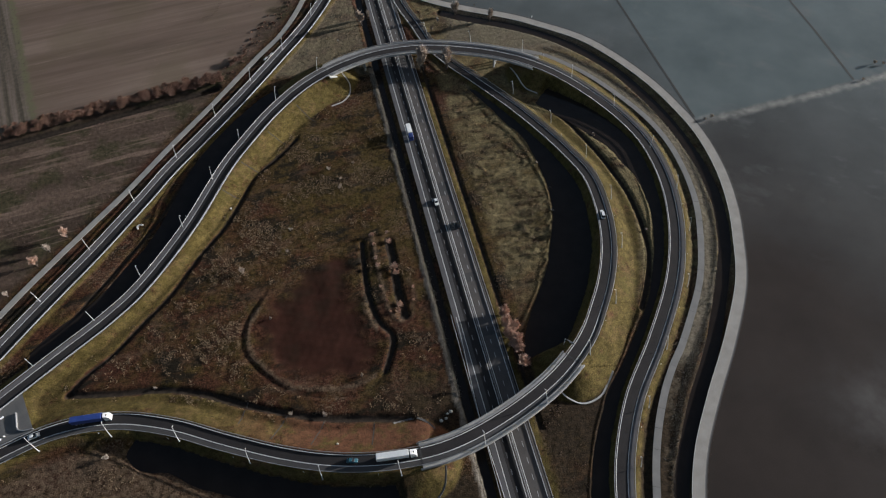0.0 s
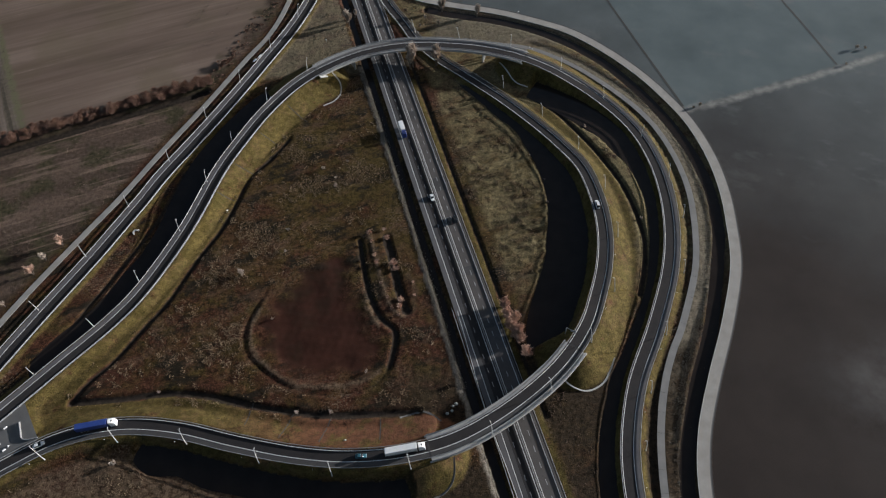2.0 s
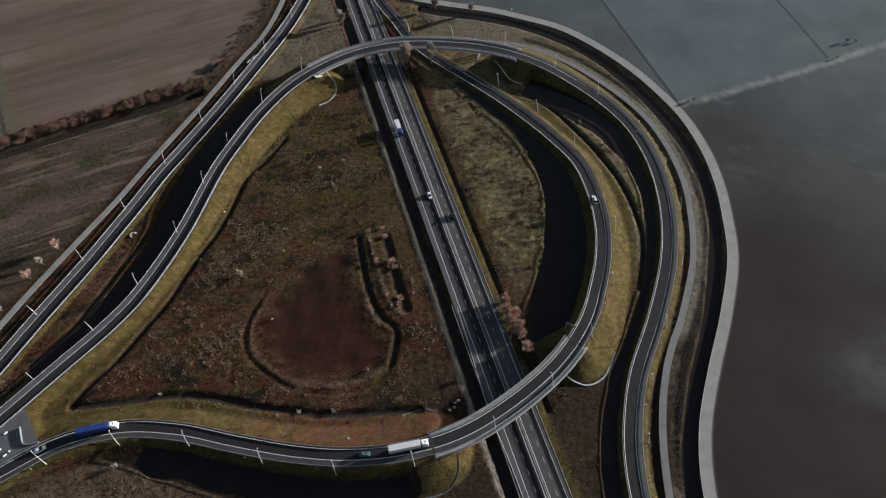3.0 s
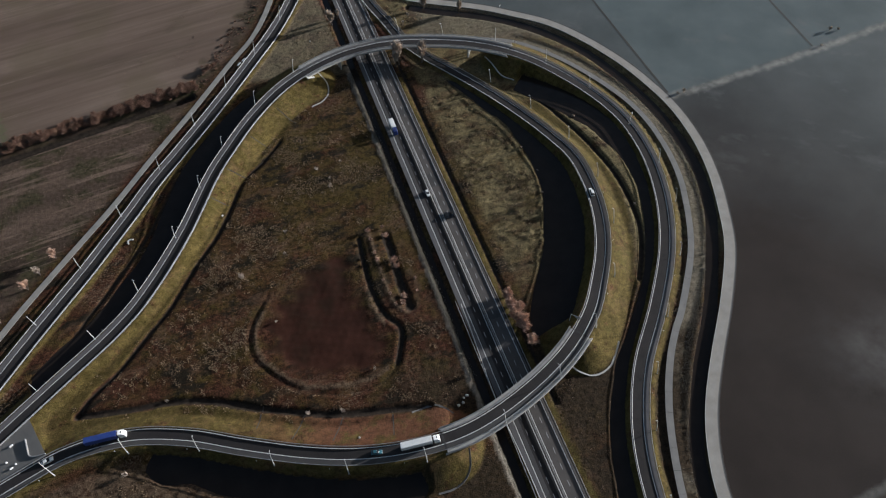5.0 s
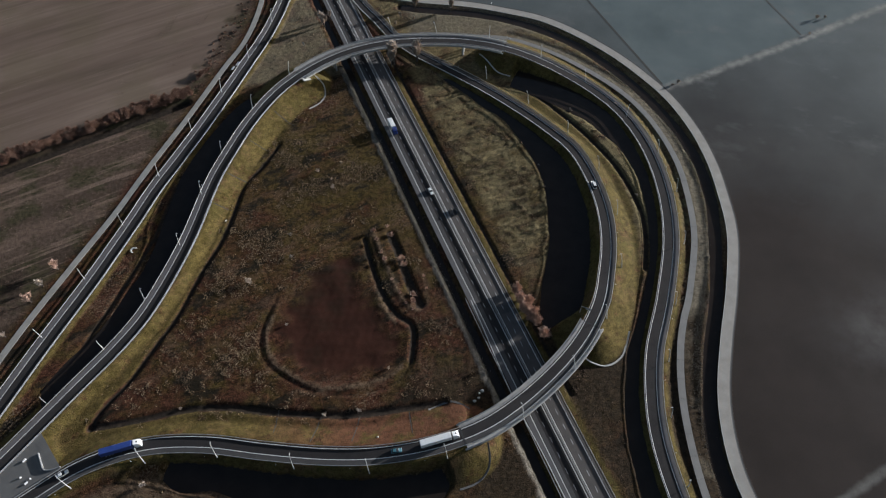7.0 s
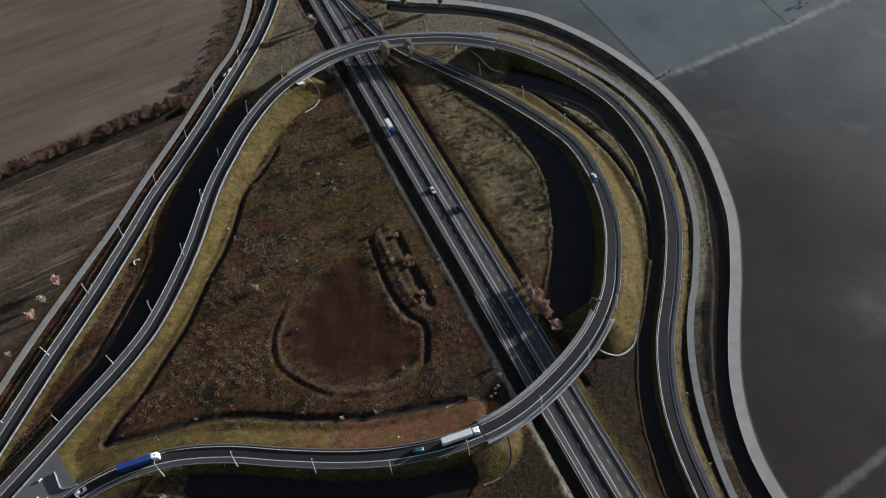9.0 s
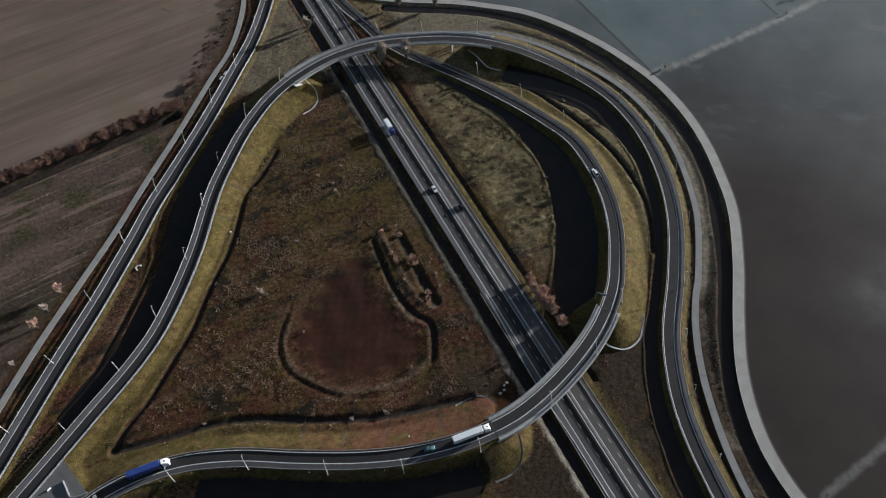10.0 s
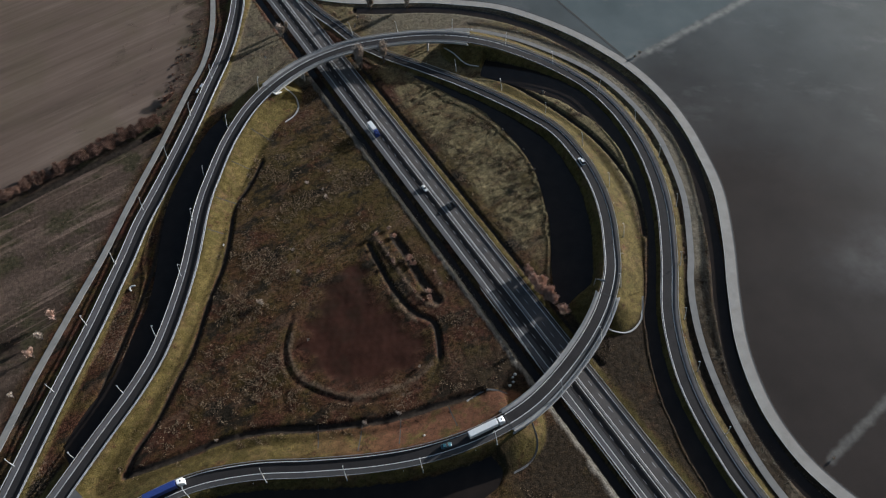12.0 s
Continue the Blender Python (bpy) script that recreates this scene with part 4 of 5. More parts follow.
# ---------------------------------------------------------------- street lamps


def street_lamp():
    """A tall lamp post; its arm reaches along +x."""
    root = new("street_lamp")
    bend = [(1.9 * (k / 10) ** 1.25, 0, 10.6 * k / 10) for k in range(11)]
    bm = bmesh.new()
    bent(bm, bend[:7], [0.17 - 0.008 * k for k in range(7)])
    part("pole", bm, M_POLE, root)
    bm = bmesh.new()
    box(bm, (0.5, 0.5, 0.25), (0, 0, -0.05), 0.03)
    part("base", bm, M_CONCRETE, root)
    bm = bmesh.new()
    bent(bm, bend[6:], [0.121 - 0.006 * k for k in range(5)], 8)
    part("arm", bm, M_POLE, root)
    bm = bmesh.new()
    box(bm, (0.8, 0.3, 0.16), (2.3, 0, 10.52), 0.05, 0.8)
    head = part("lamp_head", bm, M_POLE, root)
    bm = bmesh.new()
    box(bm, (0.5, 0.2, 0.04), (2.3, 0, 10.49))
    part("lens", bm, M_GLASS, head, "clear lamp lens")
    return tagged(root, "tall pale grey street lamp with a curved arm", "street lamp", "street lamps along the ramps")


LAMPS = [
    (WEST, [(-205, 138), (-189, 166), (-174, 195), (-159, 225), (-143, 255), (-127, 286), (-111, 315), (-95, 343), (-80, 375)]),
    (RAMP, [(-182, 133), (-160, 154), (-144, 177), (-129, 205), (-119, 235), (-110, 265), (-92, 292), (-70, 314), (51, 323), (78, 303), (99, 280), (113.5, 250),
            (121, 220), (121.5, 194), (113, 162), (96, 130), (83, 104), (75, 80), (71, 52)]),
    (LOOP, [(-190, 80), (-166, 94), (-138, 99), (-109, 95.5), (-79, 85.5), (-50, 78.5), (-19, 78), (14, 88.2), (40, 104.5), (61, 126), (77, 152), (85.5, 183), (86, 214), (78, 244), (63, 272), (44, 297),
            (-5, 352), (22, 343)]),
]
lamp = None
for line, spots in LAMPS:
    for x, y in spots:
        s = station_near(line, x, y)
        q, a = spot(line, s)
        way = math.degrees(math.atan2(q[1] - y, q[0] - x))
        z = height(x, y)
        for ln, span in ((LOOP, S_BRIDGE), (RAMP, N_BRIDGE)):
            if line is ln and span[0] < s < span[1]:
                z = q[2] + 0.1
        if lamp is None:
            lamp = street_lamp()
            lamp.matrix_basis = pose(x, y, z, 0, 0, way)
        else:
            copy_thing(lamp, pose(x, y, z, 0, 0, way))


def delineator():
    root = new("delineator_post")
    bm = bmesh.new()
    box(bm, (0.14, 0.14, 1.25), (0, 0, -0.15), 0.02, 0.85)
    part("post", bm, M_WHITE, root)
    bm = bmesh.new()
    box(bm, (0.16, 0.15, 0.18), (0, 0, 0.75))
    part("reflector", bm, M_RUBBER, root, "dark reflector band")
    return tagged(root, "white plastic delineator post beside the road", "road marker", "delineator posts along the ramps")


mark = None
for line, side, first, last, gap in ((WEST, -6.0, 60, 520, 30.5), (RAMP, -5.9, 60, 330, 30.5), (LOOP, 5.0, 60, 255, 29.5), (RAMP, -5.9, 480, 760, 31), (LOOP, 5.0, 360, 600, 31)):
    s = first + 14
    own = shifted(line, side)
    while s < last:
        q, _ = spot(own, s)
        m = pose(q[0], q[1], height(q[0], q[1]), 0, 0, 10)
        if mark is None:
            mark = delineator()
            mark.matrix_basis = m
        else:
            copy_thing(mark, m)
        s += gap

# ---------------------------------------------------------------- vehicles


def wheel(parent, x, y, r=0.33, w=0.24):
    bm = bmesh.new()
    tube(bm, (x, y - w / 2, r), (x, y + w / 2, r), r, r, 16)
    t = part("wheel", bm, M_RUBBER, parent, "black rubber tyre")
    bm = bmesh.new()
    tube(bm, (x, y - w / 2 - 0.01, r), (x, y + w / 2 + 0.01, r), r * 0.6, r * 0.6, 12)
    part("rim", bm, M_STEEL, t)


def hull(bm, stations_, bevel=0.06):
    """A lofted body: (x, half width, bottom, top) rings joined up."""
    rings = []
    for x, w, lo, hi in stations_:
        rings.append([bm.verts.new(p) for p in ((x, -w, lo), (x, w, lo), (x, w, lo + (hi - lo) * 0.6), (x, w * 0.88, hi), (x, -w * 0.88, hi), (x, -w, lo + (hi - lo) * 0.6))])
    for a, b in zip(rings, rings[1:]):
        for k in range(6):
            bm.faces.new((a[k], a[(k + 1) % 6], b[(k + 1) % 6], b[k]))
    bm.faces.new(rings[0][::-1])
    bm.faces.new(rings[-1])
    bmesh.ops.recalc_face_normals(bm, faces=bm.faces)
    bmesh.ops.bevel(bm, geom=list(bm.edges), offset=bevel * 0.5, segments=1, affect="EDGES")
    return bm


def car(colour, label, long=4.4, tall=1.45, van=False):
    root = new("van" if van else "car")
    h = long / 2
    bm = bmesh.new()
    hull(bm, [(-h, 0.78, 0.35, 0.85), (-h + 0.25, 0.88, 0.25, 0.95), (0, 0.9, 0.22, 0.95), (h - 0.9, 0.88, 0.22, 0.86), (h - 0.1, 0.8, 0.3, 0.7), (h, 0.7, 0.35, 0.62)])
    part("body", bm, colour, root)
    back, front = (-h + 0.15, h * 0.5) if van else (-h + 0.55, h * 0.42)
    bm = bmesh.new()
    hull(bm, [(back, 0.74, 0.9, 1.05), (back + 0.45, 0.78, 0.9, tall - 0.05), (front - 0.9, 0.78, 0.9, tall - 0.05), (front, 0.74, 0.85, 0.98)])
    part("windows", bm, M_GLASS, root, "dark tinted windows")
    bm = bmesh.new()
    box(bm, (front - 0.95 - back - 0.35, 1.36, 0.09), ((back + 0.4 + front - 0.95) / 2, 0, tall - 0.07), 0.03, 0.94)
    part("roof", bm, colour, root)
    for s in (-1, 1):
        bm = bmesh.new()
        box(bm, (0.12, 0.34, 0.16), (h - 0.08, s * 0.52, 0.55), 0.02)
        part("headlight", bm, M_WHITE, root)
        bm = bmesh.new()
        box(bm, (0.1, 0.2, 0.12), (-h + 0.04, s * 0.62, 0.62), 0.02)
        part("tail_light", bm, M_RED, root)
        for x in (-h + 0.8, h - 0.85):
            wheel(root, x, s * 0.76)
    return tagged(root, label, "van" if van else "car", "vehicles on the roads")


def lorry(box_colour, cab_colour, label, trailer=12.6, rigid=False):
    """An articulated lorry, nose along +x, its middle at the origin."""
    root = new("lorry")
    nose = trailer / 2 + 1.9
    bm = bmesh.new()
    box(bm, (trailer, 2.5, 2.75), (nose - 3.2 - trailer / 2, 0, 1.2), 0.05)
    body = part("trailer_box", bm, box_colour, root)
    bm = bmesh.new()
    box(bm, (trailer - 0.3, 2.3, 0.06), (nose - 3.2 - trailer / 2, 0, 3.94), 0.02)
    part("roof_panel", bm, box_colour, body)
    bm = bmesh.new()
    box(bm, (0.06, 2.3, 2.5), (nose - 3.2 - trailer - 0.02, 0, 1.3), 0.02)
    part("rear_door", bm, M_STEEL, body)
    bm = bmesh.new()
    box(bm, (trailer + 2.6, 1.1, 0.35), (nose - 1.6 - trailer / 2, 0, 0.8))
    part("chassis", bm, M_RUBBER, root, "dark steel chassis")
    bm = bmesh.new()
    hull(bm, [(nose - 2.5, 1.2, 0.55, 3.75), (nose - 1.0, 1.22, 0.5, 3.7), (nose - 0.25, 1.2, 0.45, 3.2), (nose, 1.15, 0.5, 2.0)], 0.12)
    cab = part("cab", bm, cab_colour, root)
    bm = bmesh.new()
    box(bm, (0.12, 2.0, 0.85), (nose - 0.16, 0, 1.95), 0.04, 0.92)
    part("windscreen", bm, M_GLASS, cab, "dark windscreen")
    bm = bmesh.new()
    box(bm, (0.7, 0.7, 0.08), (nose - 1.3, 0, 3.72), 0.03)
    part("roof_hatch", bm, M_RUBBER, cab, "dark roof hatch")
    bm = bmesh.new()
    hull(bm, [(nose - 2.6, 1.1, 3.2, 3.95), (nose - 1.7, 1.0, 3.2, 3.85), (nose - 1.2, 0.9, 3.2, 3.7)], 0.06)
    part("wind_deflector", bm, cab_colour, cab)
    tail = nose - 3.2 - trailer
    for x in (tail + 1.6, tail + 2.9, tail + 4.2, nose - 3.6, nose - 0.9):
        for s in (-1, 1):
            wheel(root, x, s * 1.05, 0.5, 0.34)
    return tagged(root, label, "lorry", "vehicles on the roads")


def on_road(ob, line, x, y, off, back=False):
    own = shifted(line, off)
    q, a = spot(own, station_near(own, x, y))
    st = stations(own)
    s = station_near(own, x, y)
    rise = math.degrees(math.atan2(np.interp(s + 4, st, own[:, 2]) - np.interp(s - 4, st, own[:, 2]), 8))
    ob.matrix_basis = pose(q[0], q[1], q[2] + 0.005, 0, rise if back else -rise, a + (180 if back else 0))
    return ob


on_road(lorry(M_WHITE, M_WHITE, "white articulated lorry with a long box trailer"), LOOP, -22.5, 86, -0.9)
on_road(lorry(M_BLUE, M_WHITE, "articulated lorry with blue curtain trailer and white cab"), LOOP, -148, 105, -0.8)
on_road(car(M_TEAL, "small teal hatchback car driving on the loop ramp"), LOOP, -39.4, 84.6, -0.5)
on_road(car(M_WHITE, "white delivery van driving on the loop ramp", 5.4, 2.2, True), LOOP, 78.4, 201.2, -0.9)
on_road(car(M_WHITE, "white estate car driving on the loop ramp", 4.6), LOOP, -168, 98, -0.8)
mw = mway(0.0)
on_road(car(M_BLACK, "black saloon car on the grey motorway carriageway"), mw, 5.8, 200, 1.6)
on_road(car(M_BLACK, "black saloon car on the grey motorway carriageway"), mw, 6.4, 207.5, -1.5)
on_road(car(M_WHITE, "white hatchback car on the dark motorway carriageway", 4.3), mw, -3, 210, -5.9, True)
on_road(lorry(M_WHITE, M_BLUE, "short white box lorry with blue cab on the motorway", 7.0), mw, -17, 272, -9.2, True)

# two pale trailers by the service road, a pale standpipe by the slip road, bagged rubble by the bridge


def flat_trailer(label):
    root = new("trailer")
    bm = bmesh.new()
    box(bm, (3.0, 1.0, 0.4), (0, 0, 0.5), 0.05)
    part("bed", bm, M_WHITE, root)
    bm = bmesh.new()
    tube(bm, (1.8, 0, 0.6), (3.0, 0, 0.5), 0.06, 0.05, 6)
    part("drawbar", bm, M_STEEL, root)
    for s in (-1, 1):
        wheel(root, 0, s * 0.62, 0.32, 0.2)
    return tagged(root, label, "trailer", "trailers by the service road")


for x, y, a in ((-104.5, 335.5, 62), (-101.5, 338.5, 62)):
    flat_trailer("small white flatbed trailer parked beside the slip road").matrix_basis = pose(x, y, height(x, y), 0, 0, a)


def concrete_intake():
    """A pale curved concrete culvert head."""
    root = new("culvert_head")
    arc = np.array([(1.3 * math.cos(u), 1.3 * math.sin(u), 0) for u in np.linspace(0.6, 4.0, 14)])
    put(sweep("wing_wall", arc, slab(-0.28, 0.28, 0.7, -0.5), M_KERB), root)
    bm = bmesh.new()
    box(bm, (0.8, 0.7, 0.8), (1.1, 1.0, -0.2), 0.06)
    part("headwall", bm, M_KERB, root)
    return tagged(root, "curved pale concrete culvert head in the grass", "culvert")


concrete_intake().matrix_basis = pose(-152.5, 208.5, height(-152.5, 208.5), 0, 0, 10)


def rubble_bag(size):
    bm = bmesh.new()
    bmesh.ops.create_icosphere(bm, subdivisions=2, radius=size)
    for v in bm.verts:
        k = 1 + 0.18 * noise.noise(v.co * 1.7 + Vector((size * 9, 0, 0)))
        v.co = Vector((v.co.x * k, v.co.y * k * 0.85, max(-0.25 * size, v.co.z * 0.75 * k)))
    ob = part("rock", bm, M_KERB, None)
    for p in ob.data.polygons:
        p.use_smooth = True
    return tagged(ob, "pale grey boulder lying in the rough grass", "boulder", "boulders by the bridge")


for x, y, s in ((-3.2, 101.6, 0.75), (-1.2, 102.6, 0.65), (0.8, 105.5, 0.8), (-0.6, 104.6, 0.55), (-45, 92, 0.5)):
    rubble_bag(s).matrix_basis = pose(x, y, height(x, y) + 0.1)


bm = bmesh.new()
box(bm, (5.0, 2.6, 0.5), (0, 0, -0.3), 0.06)
ob = part("abutment_paving", bm, M_KERB, None)
ob.matrix_basis = pose(-60.5, 309.0, height(-60.5, 309.0) + 0.05, 0, 22, 35)
tagged(ob, "pale concrete apron at the foot of the bridge", "paving")


def sign(label, tall=2.6):
    root = new("road_sign")
    bm = bmesh.new()
    tube(bm, (0, 0, -0.2), (0, 0, tall), 0.05, 0.05, 8)
    part("post", bm, M_STEEL, root)
    bm = bmesh.new()
    box(bm, (0.06, 0.9, 0.9), (0.06, 0, tall - 0.95), 0.02)
    part("plate", bm, M_WHITE, root)
    return tagged(root, label, "road sign", "small road signs")


for x, y, a in ((63.4, 327, 200), (64.5, 324.5, 200), (61.7, 364.6, 120), (-107.3, 217.2, 300), (-61, 349, 60)):
    sign("small white road sign on a steel post").matrix_basis = pose(x, y, height(x, y), 0, 0, a)


def sign_arm():
    """A steel cantilever beside the loop bridge."""
    root = new("gantry_sign")
    bm = bmesh.new()
    tube(bm, (0, 0, -0.3), (0, 0, 5.6), 0.16, 0.13, 10)
    part("post", bm, M_STEEL, root)
    bm = bmesh.new()
    tube(bm, (0, 0, 5.4), (4.2, 0, 5.9), 0.12, 0.1, 8)
    part("boom", bm, M_STEEL, root)
    bm = bmesh.new()
    box(bm, (2.4, 0.1, 1.5), (3.2, 0, 4.4), 0.03)
    part("plate", bm, M_BACK, root, "grey back of the sign plate")
    return tagged(root, "steel cantilever sign seen from behind", "road sign")


sign_arm().matrix_basis = pose(50.6, 131.6, height(50.6, 131.6), 0, 0, -35)

# drains down the grassy slope: dark stone-lined gutters
for p in ([(-85, 113), (-87, 102.5)], [(-67.5, 107), (-72, 95)], [(-51.5, 104), (-55.5, 92)], [(-31, 103), (-31, 91)], [(-97, 243), (-107, 247)], [(-85, 263), (-94, 268)], [(-70, 280), (-80, 288)], [(-105, 225), (-113, 228)]):
    line = drape([p[0], ((p[0][0] + p[1][0]) / 2, (p[0][1] + p[1][1]) / 2), p[1]], 0.03)
    tagged(sweep("slope_gutter", line, [(-0.22, -0.2), (-0.22, 0.05), (-0.12, 0.0), (0.12, 0.0), (0.22, 0.05), (0.22, -0.2)], M_GUTTER), "dark stone gutter running down the grass slope", "gutter", "gutters on the slope", "structure")

# ---------------------------------------------------------------- trees, bushes, reeds


def twiggy(name, seed, tall, wide, stems, twigs, length, bark, twig_mat):
    """A bare winter shrub: stems from the base, limbs, and a crown of many fine twigs."""
    r = random.Random(seed)
    root = new(name)
    bm = bmesh.new()
    tips = []
    for k in range(stems):
        a = r.uniform(0, 2 * math.pi)
        lean = wide * r.uniform(0.15, 0.6)
        top = Vector((lean * math.cos(a), lean * math.sin(a), tall * r.uniform(0.55, 0.8)))
        mid = top * 0.5 + Vector((r.uniform(-0.2, 0.2), r.uniform(-0.2, 0.2), 0.1 * tall))
        r0 = 0.02 + 0.016 * tall
        tube(bm, (0.15 * math.cos(a), 0.15 * math.sin(a), -0.3), mid, r0, r0 * 0.7, 5)
        tube(bm, mid, top, r0 * 0.7, r0 * 0.3, 5)
        tips += [mid.lerp(top, u) for u in (0.1, 0.5, 1.0)]
        for _ in range(3):
            b = r.uniform(0, 2 * math.pi)
            t0 = mid.lerp(top, r.uniform(0, 0.8))
            t1 = t0 + Vector((math.cos(b) * wide * 0.4, math.sin(b) * wide * 0.4, tall * r.uniform(0.08, 0.28)))
            tube(bm, t0, t1, r0 * 0.4, r0 * 0.2, 4)
            tips += [t0.lerp(t1, 0.5), t1]
    part("trunk", bm, bark, root)
    verts, faces = [], []
    for k in range(twigs):
        p = tips[r.randrange(len(tips))] + Vector((r.gauss(0, 0.13 * wide), r.gauss(0, 0.13 * wide), r.gauss(0, 0.07 * tall)))
        if p.z < 0.1:
            p.z = 0.1 + r.random() * 0.4
        d = Vector((p.x / wide + r.gauss(0, 0.6), p.y / wide + r.gauss(0, 0.6), 0.6 + r.random())).normalized()
        s = d.cross(Vector((r.gauss(0, 1), r.gauss(0, 1), r.gauss(0, 1)))).normalized() * length * r.uniform(0.06, 0.12)
        e = p + d * length * r.uniform(0.6, 1.3)
        i = len(verts)
        verts += [p - s, p + s, e]
        faces.append((i, i + 1, i + 2))
    crown = mesh_object("crown", verts, faces, twig_mat)
    crown.parent = root
    return root


def plant(kinds, label, category, group, spots, turn=True):
    """Copies of the given kinds at the spots: (x, y, scale)."""
    r = random.Random(len(spots) * 7 + len(label))
    for k, (x, y, s) in enumerate(spots):
        ob = kinds[k % len(kinds)]
        m = pose(x, y, height(x, y), 0, 0, r.uniform(0, 360))
        if not ob.get("used"):
            ob["used"] = 1
            tagged(ob, label, category, group)
            ob.matrix_basis = m
            done = ob
        else:
            done = copy_thing(ob, m)
            tagged(done, label, category, group)
        done.scale = (s, s, s * r.uniform(0.9, 1.1))


hedge_kinds = [twiggy("bush", 10 + k, 4.6, 4.6, 12, 3400, 0.75, M_BARK, M_TWIG_RED) for k in range(3)]
r = random.Random(4)
row = []
for k in range(44):
    u = k / 43
    for back in (0.0, 3.2, 6.2):
        if back < 6 or r.random() < 0.6:
            row.append((-246 + 116 * u + r.uniform(-1.4, 1.4) - 0.34 * back, 275.0 + 41.5 * u + r.uniform(-1.3, 1.3) + back, r.uniform(0.4, 0.78) * (1 - 0.06 * back) + 0.2 * u))
row.append((-122.5, 334, 0.65))
row.append((-124.5, 331.5, 0.5))
row.append((-119.5, 336.5, 0.5))
plant(hedge_kinds, "bare reddish-brown bush in the field hedge", "bush", "hedge between the fields", row)
low_kinds = [twiggy("bush", 15 + k, 1.1, 2.6, 9, 620, 0.5, M_BARK, M_TWIG_RED) for k in range(2)]
row = []
for k in range(60):
    u = r.random()
    row.append((-128 + 36 * u + r.uniform(-7, 2.5), 318 + 80 * u + r.uniform(-5, 5), r.uniform(0.3, 0.6)))
plant(low_kinds, "low brown bush on the rough field edge", "bush", "bushes by the service road", row)
sandy = [twiggy("bush", 20 + k, 4.0, 2.4, 7, 1600, 1.0, M_BARK, M_TWIG_PINK) for k in range(2)]
plant(sandy, "bare pinkish-brown bush beside the motorway", "bush", "bushes beside the motorway",
      [(26.5, 151, 1.2), (27.5, 146, 1.35), (29, 141.5, 1.45), (31, 137, 1.3), (27.5, 139, 1.0), (31.5, 133, 1.2), (33.5, 125.5, 1.25), (31, 143.5, 1.05), (33, 128.5, 0.8), (29.5, 135, 1.0)])
young = [twiggy("tree", 31 + k, 5.0, 1.7, 5, 620, 0.8, M_BARK, (M_TWIG_PINK, M_TWIG_PALE)[k]) for k in range(2)]
plant(young, "leafless pale feathery young tree beside the service road", "tree", "young trees by the service road", [(-188, 204, 1.35), (-193.5, 195, 1.25), (-197.5, 187, 1.3), (-206, 170, 0.8), (-218, 150, 0.9)])
poplar = [twiggy("tree", 35 + k, 5.4, 1.05, 7, 2400, 0.8, M_BARK, M_TWIG_PALE) for k in range(2)]
plant(poplar, "leafless pale tree standing by the bridge", "tree", "trees by the long bridge",
      [(-7.5, 321.5, 3.1), (6, 320.5, 2.5), (-10, 319, 2.2), (-47, 366, 2.0), (-43, 372, 1.2), (13, 374, 1.9), (35, 366, 1.8), (2, 365, 0.7), (10, 360, 0.6), (-2, 358, 0.6)])
row_kinds = [twiggy("bush", 40 + k, 2.0, 2.2, 8, 900, 0.7, M_BARK, M_TWIG_PINK) for k in range(2)]
plant(row_kinds, "bare orange-brown willow bush on the pit edge", "bush", "willows on the pit edge",
      [(-35.2, 197.5, 0.8), (-34, 192, 0.6), (-32.5, 184, 0.6), (-31.5, 179.5, 0.75), (-29.6, 168, 0.45), (-27, 160, 0.5), (-25, 154, 0.5), (-22, 150, 0.4),
       (-27.5, 199.5, 0.6), (-26.5, 194, 0.9), (-24, 178.5, 1.15), (-22.5, 175.5, 1.0), (-20.5, 158, 0.9), (-21.5, 155, 0.8), (-14.5, 167, 0.45), (-14.5, 160, 0.4)])
lone = [twiggy("bush", 50 + k, 2.2, 1.8, 6, 700, 0.7, M_BARK, M_TWIG_PALE) for k in range(2)]
plant(lone, "low bleached shrub in the rough grass", "shrub", "shrubs in the rough grass",
      [(-96.3, 179.1, 1.1), (-59.2, 243, 0.8), (-52.7, 230, 0.8), (-52.4, 235.7, 0.5), (-46.6, 246.7, 0.5), (-76.3, 189.8, 0.6), (-75.7, 203.2, 0.6), (-138.8, 91.3, 0.9), (-51.7, 105.9, 0.7), (-66, 107.5, 0.7),
       (-126, 121, 0.5), (57, 226, 0.4), (56, 210, 0.45), (52, 243, 0.4), (85, 262, 0.7), (101, 196, 0.6), (-37, 123, 0.5), (-80, 153, 0.5)])
far_kinds = [twiggy("tree", 60 + k, 7.5, 4.2, 9, 1500, 1.5, M_BARK, M_TWIG_PALE) for k in range(2)]
plant(far_kinds, "leafless pale tree in the reed strip between fields", "tree", "trees in the far reed strip", [(152, 271, 0.3), (148, 269.5, 0.22), (247, 297, 0.22), (259, 311, 0.34), (264, 310, 0.26), (105, 29, 0.15)])


THICKETS = [(-68, 228, 10), (-52, 232, 10), (-38, 240, 11), (-95, 202, 12), (-85, 190, 12), (-108, 178, 12), (-96, 150, 9), (-118, 140, 12), (-104, 136, 9), (-70, 122, 10), (-90, 128, 8),
            (-74, 250, 12), (-84, 262, 9), (20, 250, 14), (35, 225, 14), (40, 200, 12), (30, 185, 10)]


